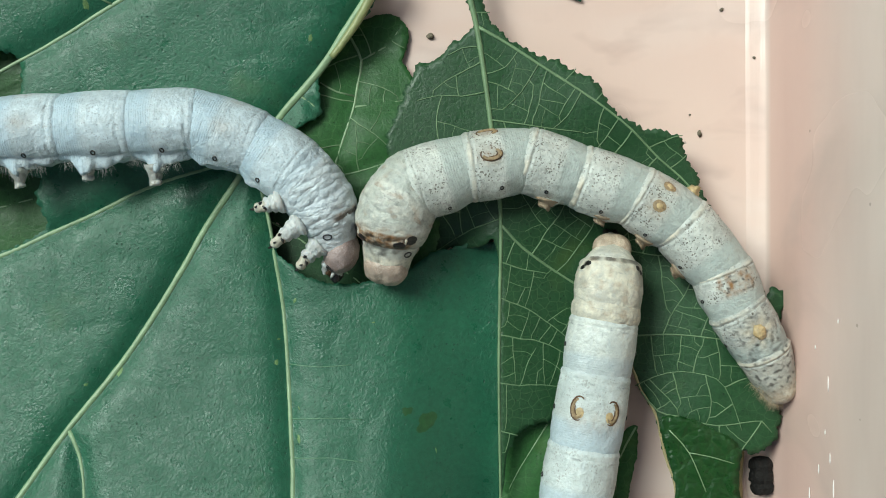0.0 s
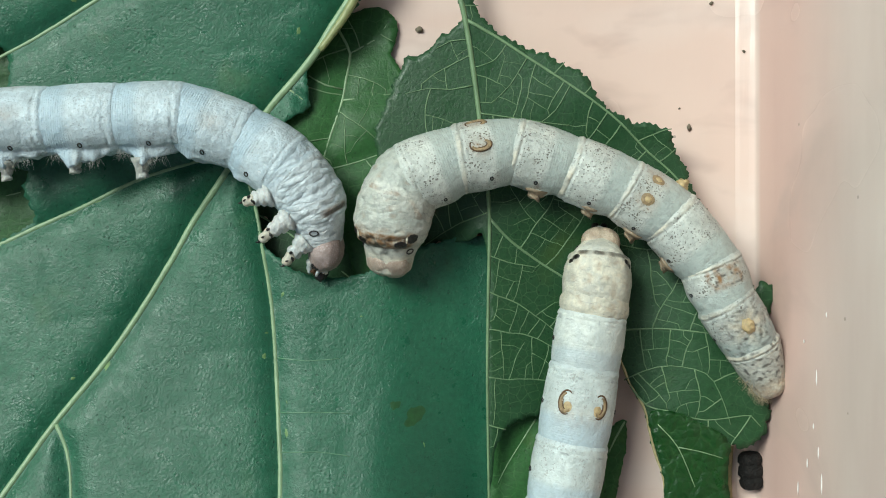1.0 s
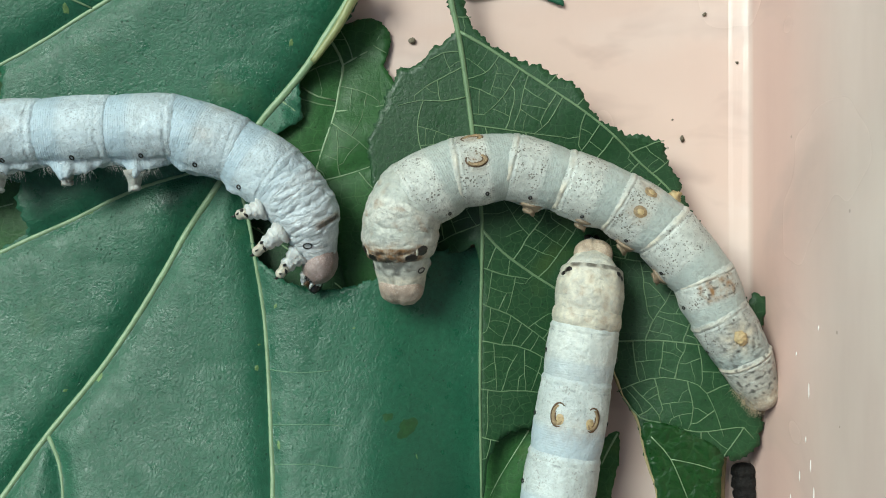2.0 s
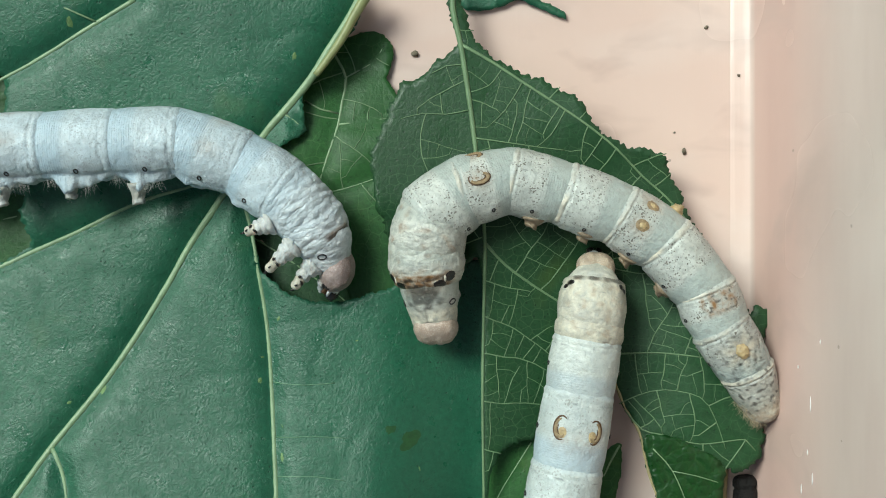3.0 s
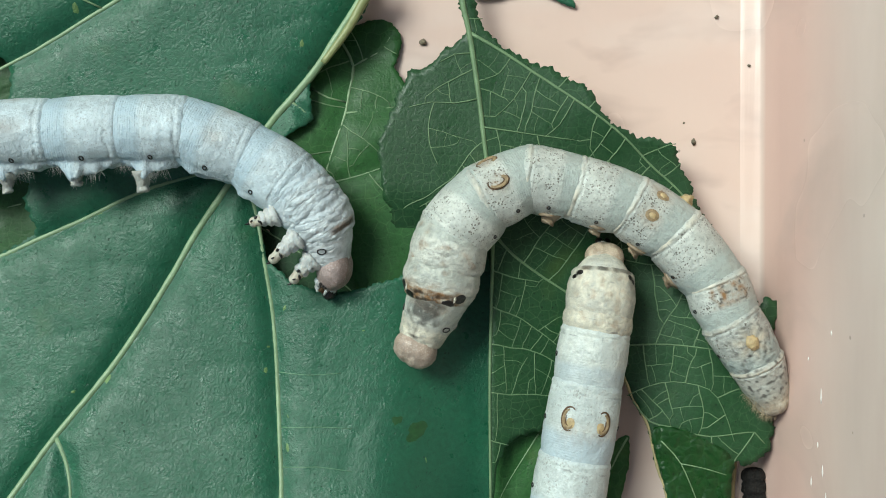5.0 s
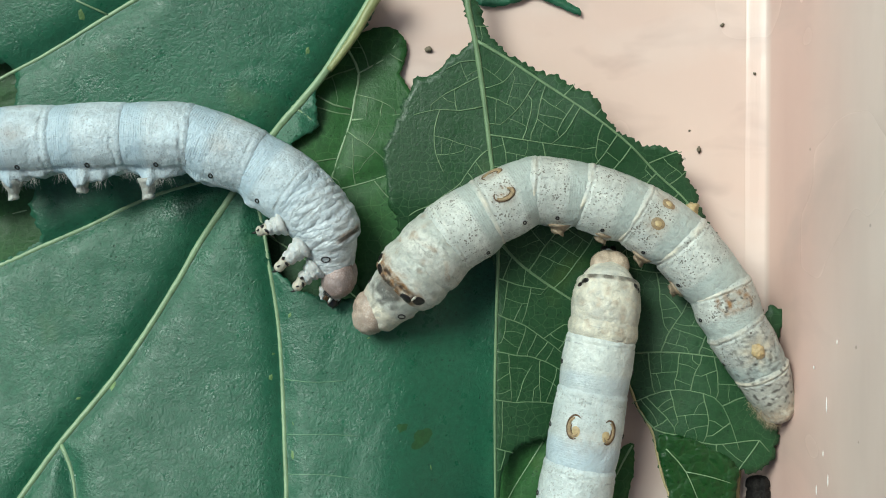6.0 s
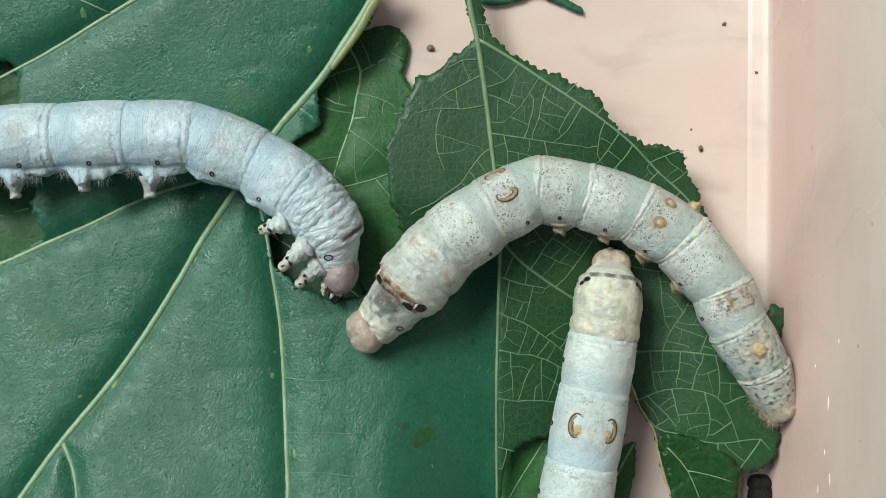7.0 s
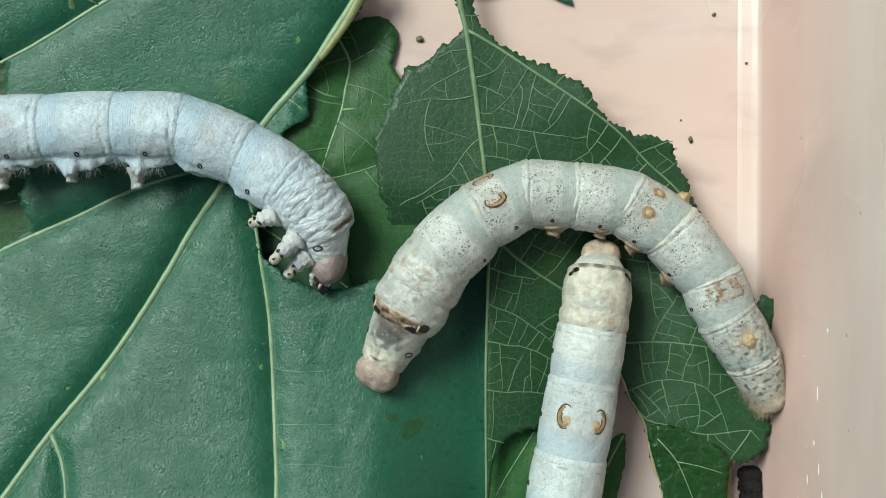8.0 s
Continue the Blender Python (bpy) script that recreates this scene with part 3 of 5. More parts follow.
big_leaf = Leaf("mulberry_leaf", "large glossy dark green mulberry leaf with nibbled edge and pale veins",
    [(-8.37, 27.85), (-8.99, 25.04), (-11.49, 21.79), (-13.99, 19.73), (-14.92, 17.55), (-14.74, 13.68), (-16.49, 12.24), (-17.42, 11.43), (-17.73, 8.81), (-18.98, 5.06), (-20.60, 2.68), (-20.20, 0.06), (-19.54, -2.18), (-17.96, -3.48), (-16.39, -4.59), (-13.89, -5.39), (-10.79, -5.52), (-7.39, -4.66), (-4.60, -3.67), (-1.50, -1.81), (3.50, -1.00), (5.50, -1.90), (5.60, -9.93), (5.50, -22.42), (5.60, -34.91), (5.99, -50.50), (-11.05, -54.60), (-35.08, -48.60), (-62.11, -33.58), (-79.08, -9.79), (-77.06, 15.05), (-64.57, 36.91), (-39.59, 46.27), (-20.86, 40.03), (-11.49, 32.53)],
    1.6, LEAF_TOP,
    holes=[[(-53.33, 20.17), (-48.96, 20.05), (-48.08, 18.80), (-47.96, 15.55), (-49.58, 14.74), (-53.33, 14.74)], [(-53.95, 6.31), (-47.09, 6.43), (-45.96, 5.93), (-46.27, 4.31), (-45.70, 2.68), (-45.42, 0.81), (-47.62, -0.56), (-53.75, -2.55)]],
    veins=[
        ([(-7.74, 29.41), (-9.49, 26.29), (-11.49, 23.29), (-13.99, 19.42), (-16.49, 16.30), (-18.98, 13.49), (-21.48, 10.05), (-23.98, 6.31), (-27.70, 0.69), (-30.08, -3.67), (-34.09, -10.40), (-37.46, -15.32), (-41.97, -21.10), (-44.79, -25.22), (-48.30, -30.58)], 0.52, 0.36),
        ([(-22.23, 7.56), (-20.85, 2.56), (-20.05, -1.81), (-18.88, -8.58), (-18.23, -15.79), (-17.77, -21.69), (-17.37, -27.59), (-17.36, -39.59)], 0.2, 0.3),
        ([(-33.35, 27.85), (-37.59, 25.42), (-44.34, 21.42), (-48.96, 18.98), (-53.95, 16.30)], 0.3, 0.2),
        ([(-25.73, 7.74), (-28.35, 7.06), (-32.10, 5.99), (-35.84, 4.43), (-40.20, 2.25), (-45.15, 0.06), (-48.82, -1.68), (-53.69, -3.67)], 0.2, 0.3),
        ([(-42.07, -21.40), (-40.94, -23.46), (-40.05, -26.52), (-39.59, -31.18)], 0.3, 0.16),
        ([(-17.61, 15.67), (-16.49, 15.05), (-14.74, 13.68)], 0.16, 0.1),
        ([(-40.84, 26.79), (-37.59, 25.42)], 0.08, 0.12),
        ([(-18.09, -14.36), (-14.60, -14.60), (-11.25, -14.36)], 0.068, 0.04),
        ([(-17.68, -20.22), (-13.57, -20.05), (-9.93, -20.22)], 0.068, 0.04),
        ([(-17.47, -24.34), (-13.50, -24.16), (-9.88, -24.63)], 0.068, 0.04),
        ], bend=bank, sink=1.15, grid=0.5, seed=2, calm=lambda x, y: 0.15 if x > 3 else 1.0, net=(6.0, 9.0, 1), crease=0.1)

for x, y, along, across, turn in [(-15.74, 21.61, 0.55, 0.3, 80), (-40.47, 25.35, 0.7, 0.35, 100), (-36.81, -15.08, 0.75, 0.4, 70), (-40.31, -16.50, 0.3, 0.2, 30), (-19.50, -14.12, 0.4, 0.25, 90), (-17.56, -7.36, 0.35, 0.2, 60), (-16.85, -22.28, 0.6, 0.2, 100), (-38.34, 3.06, 0.5, 0.25, 20), (-8.87, -9.79, 0.2, 0.1, 10), (-16.92, -19.04, 0.28, 0.08, 120), (-1.96, -23.79, 0.4, 0.08, 100), (-19.28, -11.61, 0.2, 0.15, 0)]:
    big_leaf.scar(x, y, along, across, turn, SCAR)
for x, y, along, across, turn in [(-3.00, -20.60, 1.9, 1.1, 40), (-5.11, -19.42, 0.8, 0.6, 10)]:
    big_leaf.scar(x, y, along, across, turn, SCAR_OLIVE)

stalk_line = spline([(-7.0, 29.4), (-9.0, 26.2), (-10.5, 23.5), (-12.1, 21.2), (-13.4, 19.5)], 0.6)
part("petiole", sweep([(x, y, 2.3 - 0.012 * k) for k, (x, y) in enumerate(stalk_line)], [0.62 - 0.014 * k for k in range(len(stalk_line))], 10, 0.8), PETIOLE, big_leaf.root, "yellowish tan leaf stalk beside the midrib")

Leaf("mulberry_leaf", "mid green mulberry leaf lying beneath the large leaf",
    [(-14.06, 23.91), (-10.29, 24.42), (-8.10, 25.04), (-6.21, 24.85), (-5.08, 23.29), (-5.15, 21.40), (-5.71, 19.83), (-5.27, 18.89), (-4.52, 17.64), (-2.76, 11.99), (-1.51, 2.57), (-2.76, -6.21), (-5.27, -9.98), (-9.04, -6.72), (-10.80, -1.82), (-12.18, 2.57), (-14.81, 6.65), (-17.51, 8.85), (-19.71, 12.62), (-16.57, 20.15)],
    0.45, LEAF_PALE, veins=[
        ([(-11.80, 22.66), (-10.42, 19.83), (-10.80, 17.01), (-11.17, 14.37), (-11.80, 12.30), (-13.12, 8.22), (-14.06, 4.46), (-14.69, -0.56)], 0.2, 0.12),
        ([(-10.42, 19.83), (-9.04, 20.65), (-7.66, 21.40), (-6.40, 22.97), (-5.90, 24.23)], 0.14, 0.08),
        ([(-11.17, 14.37), (-8.10, 14.69), (-5.27, 15.13)], 0.13, 0.07),
        ([(-15.00, 17.13), (-13.12, 16.07), (-11.17, 15.63)], 0.08, 0.1),
        ([(-12.18, 6.65), (-9.67, 7.28), (-6.53, 8.35)], 0.1, 0.06)], nibble=0.1, seed=4, net=(4.0, 9.0, 2), bend=droop)

veined_leaf = Leaf("mulberry_leaf", "dark green mulberry leaf with raised vein net and chewed rim",
    [(2.37, 23.14), (1.00, 21.58), (-0.56, 20.64), (-2.43, 18.90), (-3.87, 18.77), (-4.49, 17.21), (-5.55, 15.65), (-6.49, 12.85), (-7.42, 11.16), (-7.23, 8.79), (-6.99, 6.30), (-5.86, 2.56), (-4.93, -0.56), (-4.60, -2.00), (-1.50, -1.90), (2.60, -1.55), (4.85, -2.10), (4.96, -16.15), (5.08, -27.38), (5.20, -37.98), (7.23, -50.46), (16.59, -56.69), (29.06, -53.57), (34.05, -41.10), (32.18, -32.37), (31.43, -27.50), (31.93, -24.26), (33.30, -24.57), (34.99, -23.64), (35.92, -21.77), (36.05, -18.96), (35.30, -16.15), (36.42, -9.29), (36.86, -7.73), (36.30, -6.49), (35.30, -6.05), (34.36, -6.80), (32.18, -2.43), (29.69, 1.31), (27.32, 4.93)] + [(26.94, 6.61), (25.63, 8.79), (25.20, 10.54), (23.45, 11.16), (20.96, 11.60), (18.77, 12.54), (17.34, 13.66), (16.47, 15.34), (15.22, 17.21), (13.47, 17.84), (11.91, 18.90), (9.73, 19.52), (7.55, 20.64), (5.36, 22.20), (3.80, 24.07), (2.87, 27.50), (2.62, 30.00), (1.25, 30.00), (1.50, 25.63)],
    1.8, LEAF_BACK,
    holes=[[(5.49, -32.37), (5.61, -26.76), (5.99, -24.14), (7.36, -22.08), (9.42, -21.02), (10.85, -20.64), (13.47, -18.65), (17.21, -15.53), (19.21, -13.35), (20.21, -15.53), (21.08, -17.71), (22.51, -20.21), (23.14, -23.01), (23.76, -25.51), (24.57, -28.00), (24.70, -34.86), (19.71, -39.85), (10.35, -37.98)]],
    veins=[
        ([(1.93, 30.00), (1.75, 26.88), (2.56, 23.14), (3.18, 19.40), (3.80, 15.03), (4.24, 11.29), (4.86, 6.30), (5.24, 0.69), (5.11, -7.42), (4.99, -16.15), (5.11, -27.50), (5.24, -34.86)], 0.36, 0.14),
        ([(5.24, 1.00), (7.55, -1.50), (10.98, -3.99), (13.47, -5.55), (15.97, -7.42)], 0.17, 0.12),
        ([(2.74, 22.83), (5.99, 20.96), (9.73, 18.46), (13.47, 15.97), (16.59, 13.78), (19.71, 11.29), (22.83, 8.17), (25.32, 5.99), (27.82, 3.18)], 0.2, 0.11),
        ([(3.18, 20.64), (1.00, 20.52), (-0.56, 19.71)], 0.0864, 0.0432),
        ([(3.62, 15.65), (1.00, 15.16), (-1.50, 15.28), (-3.99, 14.72)], 0.0864, 0.0432),
        ([(4.05, 12.54), (7.23, 12.10), (10.98, 11.54), (14.10, 11.16)], 0.0936, 0.0504),
        ([(4.86, 5.99), (1.00, 5.68), (-2.74, 3.80)], 0.0864, 0.0432),
        ([(14.10, 15.53), (12.54, 12.85), (10.98, 11.54)], 0.072, 0.0432),
        ([(18.15, 12.54), (15.97, 9.42), (13.47, 8.17)], 0.072, 0.0432),
        ([(9.42, 18.65), (7.55, 15.65), (5.99, 14.10)], 0.072, 0.0432),
        ([(20.02, -11.48), (24.70, -11.29), (29.69, -11.79), (33.43, -12.41)], 0.101, 0.072),
        ([(20.33, -17.09), (22.51, -16.03), (25.32, -15.40), (29.06, -16.15), (30.62, -18.34), (31.87, -21.89)], 0.0648, 0.0432),
        ([(20.96, -17.71), (22.83, -19.90), (25.01, -20.39), (29.06, -21.33), (34.05, -20.83), (35.18, -22.08)], 0.0936, 0.0648),
        ([(19.40, -1.81), (22.20, -2.43), (25.95, -2.56)], 0.0648, 0.0432)], nibble=0.24, sink=-0.12, vein_mat=VEIN_SOFT, seed=6, bend=tuck, calm=lambda x, y: 0.1 if abs(x - 4) < 2 and y < -1 else 1.0, net=(3.6, 10.0, 3), grid=0.6)
rim_line = spline([(19.18, -13.14), (20.18, -15.39), (21.05, -17.57), (22.55, -20.18), (23.17, -22.98), (23.79, -25.48), (24.60, -27.97), (24.92, -32.33)], 0.5)
rim_top = veined_leaf.heights(rim_line)
part("dry_rim", sweep([(x, y, h - 0.08) for (x, y), h in zip(rim_line, rim_top)], [0.16 + 0.07 * noise.noise(Vector((x, y, 0))) for x, y in rim_line], 8, 0.8), DRY, veined_leaf.root, "dried straw-coloured rim of a chewed hole")
# The veined leaf's folded flap as its own sheet; its colour replaces lighting.
Leaf("mulberry_leaf", "folded lower flap of the veined mulberry leaf, vivid green in place of the light it catches", 
    [(22.80, -20.49), (25.60, -20.37), (28.40, -21.61), (31.52, -23.73), (31.46, -28.59), (32.14, -34.82), (25.29, -34.82), (24.29, -27.47), (23.42, -24.23)], 2.2, LEAF_FLAP, sink=-0.1,
    veins=[([(23.73, -21.74), (25.91, -24.23), (27.78, -28.59)], 0.07, 0.05), ([(25.91, -24.23), (28.40, -24.73), (30.90, -25.48)], 0.06, 0.04)], nibble=0.1, seed=7)
Leaf("mulberry_leaf", "smooth mid green piece of mulberry leaf under a chewed hole",
    [(5.54, -35.38), (5.30, -27.79), (5.40, -23.35), (7.66, -20.51), (11.14, -19.56), (16.20, -22.85), (18.42, -22.53), (20.63, -21.65), (20.57, -24.62), (19.87, -27.91), (18.73, -32.85), (13.67, -37.91)], 0.0, LEAF_PALE,
    veins=[([(20.51, -21.84), (18.73, -25.25), (17.79, -29.05)], 0.14, 0.1), ([(10.51, -21.46), (7.34, -26.52), (6.08, -29.05)], 0.1, 0.06)], nibble=0.08, seed=8)
Leaf("mulberry_leaf", "dark green mulberry leaf under the large leaf",
    [(-65.99, 24.95), (-53.86, 25.59), (-43.02, 23.04), (-40.46, 9.00), (-42.38, -5.04), (-53.86, -8.87), (-65.99, -10.15)], -1.0, LEAF_PALE, veins=[([(-62.80, 1.34), (-53.86, 2.62), (-46.21, 4.53)], 0.16, 0.1)], nibble=0.1, seed=9)
# Given the darker leaf face so that its colour deepens the gap's shade.
Leaf("mulberry_leaf", "mulberry leaf under the chewed gap, its darker face standing for shade",
    [(-23.33, 7.11), (-14.36, 6.47), (-6.02, 1.35), (-5.38, -10.19), (-14.36, -12.75), (-23.33, -7.63)], -2.0, LEAF_BACK, veins=[([(-22.69, 2.63), (-15.64, -1.86), (-7.95, -7.63)], 0.16, 0.1)], nibble=0.1, seed=12)
Leaf("leaf_scrap", "narrow dark green scrap of leaf on the tray floor",
    [(2.31, 32.21), (2.70, 28.23), (4.24, 27.45), (6.49, 27.71), (9.07, 28.61), (10.67, 28.23), (12.92, 27.20), (14.66, 26.55), (14.53, 27.33), (12.92, 28.23), (11.32, 29.00), (7.46, 32.86)], -1.9, LEAF_TOP, nibble=0.08, seed=10)


# ---- small litter ----
def build_frass(x, y, turn):
    """A ribbed dropping, six-lobed and blunt."""
    verts, faces, rings, sides = [], [], 22, 48
    for i in range(rings + 1):
        u = i / rings
        a = (u - 0.5) * 4.5
        r = 1.42 * (1 - abs(2 * u - 1) ** 6) ** 0.5 * (1 - 0.14 * (math.cos(u * math.pi * 6) > 0.75))
        for k in range(sides):
            b = 2 * math.pi * k / sides
            rr = r * (0.87 + 0.13 * abs(math.cos(3 * b))) + 0.12 * noise.noise(Vector((a * 1.5, math.cos(b) * 2, math.sin(b) * 2)))
            verts.append((rr * math.cos(b), a, rr * math.sin(b)))
    for i in range(rings):
        for k in range(sides):
            j = (k + 1) % sides
            faces.append((i * sides + k, i * sides + j, (i + 1) * sides + j, (i + 1) * sides + k))
    ob = part("frass_pellet", (verts, faces), FRASS)
    ob.matrix_basis = mm_pose(x, y, FLOOR + 1.3, 0, 0, turn)
    return tagged(ob, "black ribbed caterpillar dropping on the tray floor", "dropping")


build_frass(*(34.91, -27.51), 4)
cut = part("dry_stalk", sweep([(32.81, -24.80, -1.50), (32.62, -26.21, -1.50), (32.49, -28.45, -1.50), (32.68, -31.34, -1.50)], [0.3, 0.36, 0.36, 0.3], 8, 0.8), DRY)
tagged(cut, "thin dry straw-coloured leaf stalk beside a dropping", "stalk")

for k, (x, y, size) in enumerate([(-2.52, 22.64, 6.5), (30.83, 25.61, 3.5), (28.25, 11.42, 5), (34.45, 20.06, 3), (43.99, 22.45, 3.5), (44.38, 16.51, 2.5), (42.64, 3.61, 3), (46.19, 27.80, 3), (27.16, 13.61, 2), (45.54, 16.38, 2), (48.45, 22.96, 2.5)]):
    ob = part("crumb", blob((0, 0, 0), (size / 14, size / 19, size / 26), k, 0.5, 6), CRUMB)
    ob.matrix_basis = mm_pose(x, y, FLOOR + tray_rise(x) + size / 30, 0, 0, 50 * k)
    tagged(ob, "tiny dark crumb of dirt on the plastic tray", "crumb", "crumbs on the tray")


# ---- silkworms ----
class Segment:
    """One body ring: x runs to the head, z to the back; angles are taken from the back, plus to its left."""

    def __init__(self, length, rear, front, swell_by=1.05, creases=0.0, folds=1.0, seed=0, sleeve=1.03, squash=0.96, blunt=0.0, pigment=None, flap=0.0, accordion=1.0, pucker=0.1):
        self.length, self.rear, self.front, self.swell_by = length, rear, front, swell_by
        self.creases, self.folds, self.seed, self.sleeve, self.squash, self.blunt = creases, folds, seed, sleeve, squash, blunt
        self.pigment, self.flap, self.accordion, self.pucker = pigment, flap, accordion, pucker

    def radius(self, a):
        h = self.length / 2
        t = min(1.0, max(0.0, (a + h) / self.length))
        r = self.rear + (self.front * self.sleeve - self.rear) * t
        r *= 1 + (self.swell_by - 1) * 4 * t * (1 - t)
        if a < -h:
            c = self.rear * (0.95 if not self.blunt else self.blunt)
            r *= math.sqrt(max(0.0, 1 - ((a + h) / c) ** 2))
        if a > h:
            c = self.front * 0.4
            r *= math.sqrt(max(0.0, 1 - ((a - h) / c) ** 2))
        return r

    def at(self, a, degrees, lift=0.0):
        b = radians(degrees)
        r = self.radius(a)
        d = Vector((a * 0.35, math.cos(b) * 1.6, math.sin(b) * 1.6)) + Vector((self.seed * 3.7, 0, 0))
        t = (a + self.length / 2) / self.length
        uneven = 0.55 + 0.7 * noise.noise(d * 1.4 + Vector((4, 0, 1)))
        shift = 0.02 * noise.noise(d * 1.9)
        r += self.folds * uneven * (0.06 * math.exp(-((t - 0.985 + shift) / 0.026) ** 2) - 0.06 * math.exp(-((t - 0.93 + shift) / 0.018) ** 2))
        r += 0.03 * self.folds * uneven * math.exp(-((t - 0.885 + shift) / 0.02) ** 2)
        r += 0.05 * noise.noise(d * 2.2)
        if self.flap:
            lobe = 0.35 * smooth(0.1, 0.35, t) * smooth(1.0, 0.85, t) + math.exp(-((t - 0.4) / 0.2) ** 2)
            r += self.flap * lobe * (math.exp(-((abs(degrees) - 111) / 8) ** 2) + 0.5 * math.exp(-((abs(degrees) - 125) / 7) ** 2)) * (0.9 + 1.3 * noise.noise(d * 2.2) + 0.6 * noise.noise(d * 5.0))
            r -= 0.14 * self.flap * math.exp(-((abs(degrees) - 99 - 5 * noise.noise(d)) / 4) ** 2)
        if self.creases:
            e = Vector((a * 0.75, math.cos(b) * 2.2, math.sin(b) * 2.2)) + Vector((self.seed * 1.9, 2, 0))
            bend = 1.3 * noise.noise(e * 0.45) + 0.35 * noise.noise(e * 1.3)
            r += self.creases * 0.95 * self.accordion * (abs(math.sin((a + bend) * math.pi / 1.35)) ** 0.55 - 0.75) * (0.55 + 0.45 * noise.noise(e * 0.6 + Vector((3, 3, 3))))
            r -= self.creases * (1 - abs(noise.noise(e))) ** 5 * 0.5
            r -= self.creases * (1 - abs(noise.noise(e * 1.9 + Vector((5, 1, 2))))) ** 6 * 0.12
            r += self.creases * 0.5 * noise.noise(e * 0.8 + Vector((1, 8, 3)))
        r += lift
        return Vector((a, math.sin(b) * r, math.cos(b) * r * self.squash))

    def seam(self, t, deg):
        """Where the dark broken line behind a ring's front fold runs."""
        if self.folds < 0.9:
            lie = 0.12 * noise.noise(Vector((deg * 0.018, self.seed, 3))) + 0.03 * noise.noise(Vector((deg * 0.09, self.seed, 6)))
            crack = max(math.exp(-((t - at + lie) / 0.016) ** 2) * smooth(-0.05, 0.3, noise.noise(Vector((deg * 0.03, self.seed, at * 40)))) for at in (0.3, 0.52, 0.74))
            return 0.8 * crack
        wave = 0.03 * noise.noise(Vector((deg * 0.05, self.seed, 0))) + 0.015 * noise.noise(Vector((deg * 0.17, self.seed, 5)))
        return math.exp(-((t - 0.9 + wave) / 0.012) ** 2) * smooth(-0.1, 0.25, noise.noise(Vector((deg * 0.035, self.seed, 9))))

    def mesh(self, rings=96, sides=112):
        h = self.length / 2
        lo, hi = -h - self.rear * (0.95 if not self.blunt else self.blunt), h + self.front * 0.4
        verts, faces = [], []
        values = {"band": [], "dark": [], "ochre": [], "warm": [], "axial": [], "annuli": [], "pucker": [], "seam": []}
        for i in range(rings + 1):
            u = i / rings
            u = u - 0.06 * math.sin(2 * math.pi * u)
            a = lo + (hi - lo) * u
            t = (a + h) / self.length
            for k in range(sides):
                deg = 360 * k / sides - 180
                verts.append(self.at(a, deg))
                band = smooth(0.46, 0.3, t) * 0.95 + smooth(0.97, 1.03, t) * 0.3
                dark, ochre, warm = self.pigment(self, a, deg) if self.pigment else (0, 0, 0)
                lined = (smooth(0.62, 0.4, t) * (0.3 if self.blunt else 0.9) + 0.12 + 0.3 * smooth(0.85, 0.95, t)) * (0.25 if self.pucker > 0.25 else 1.0)
                for key, value in zip(values, (min(1, band), dark, ochre, warm, a, min(1, lined), self.pucker, self.seam(t, deg))):
                    values[key].append(value)
        for i in range(rings):
            for k in range(sides):
                j = (k + 1) % sides
                faces.append((i * sides + k, i * sides + j, (i + 1) * sides + j, (i + 1) * sides + k))
        return verts, faces, values


def spot_shape(seg, a, deg, along, across, lift=0.06, seed=0):
    """A low rounded patch that lies on the skin."""
    verts, faces, n, m = [], [], 5, 20
    for i in range(n + 1):
        for k in range(m):
            b = 2 * math.pi * k / m
            u = i / n * (1 + 0.15 * noise.noise(Vector((math.cos(b) * 1.5, math.sin(b) * 1.5, seed))))
            r = max(0.5, seg.radius(a))
            verts.append(seg.at(a + along * u * math.cos(b), deg + math.degrees(across * u * math.sin(b) / r), lift * (1 - (i / n) ** 2) + 0.012 - 0.03 * (i == n)))
    for i in range(n):
        for k in range(m):
            j = (k + 1) % m
            faces.append((i * m + k, i * m + j, (i + 1) * m + j, (i + 1) * m + k)[::-1])
    return verts, faces


def arc_shape(seg, a, deg, along, across, start, end, width, lift=0.05):
    """A curved streak on the skin, tapered at its ends; angles in the patch's own plane."""
    n = 18
    r = max(0.5, seg.radius(a))
    pts, radii = [], []
    for i in range(n + 1):
        b = radians(start + (end - start) * i / n)
        pts.append(seg.at(a + along * math.cos(b), deg + math.degrees(across * math.sin(b) / r), lift * 0.4))
        radii.append(width * (0.3 + 0.7 * math.sin(math.pi * (0.08 + 0.84 * i / n))))
    return sweep(pts, radii, 8, 0.45)


def add_spiracle(seg, ob, a, deg, size=0.34):
    ring = [seg.at(a + size * 0.72 * math.cos(t), deg + math.degrees(size * 1.1 * math.sin(t) / seg.radius(a)), 0.03) for t in [2 * math.pi * k / 16 for k in range(17)]]
    part("spiracle", sweep(ring, [0.075] * 17, 6, cap=False), CHITIN, ob, "black oval breathing pore")


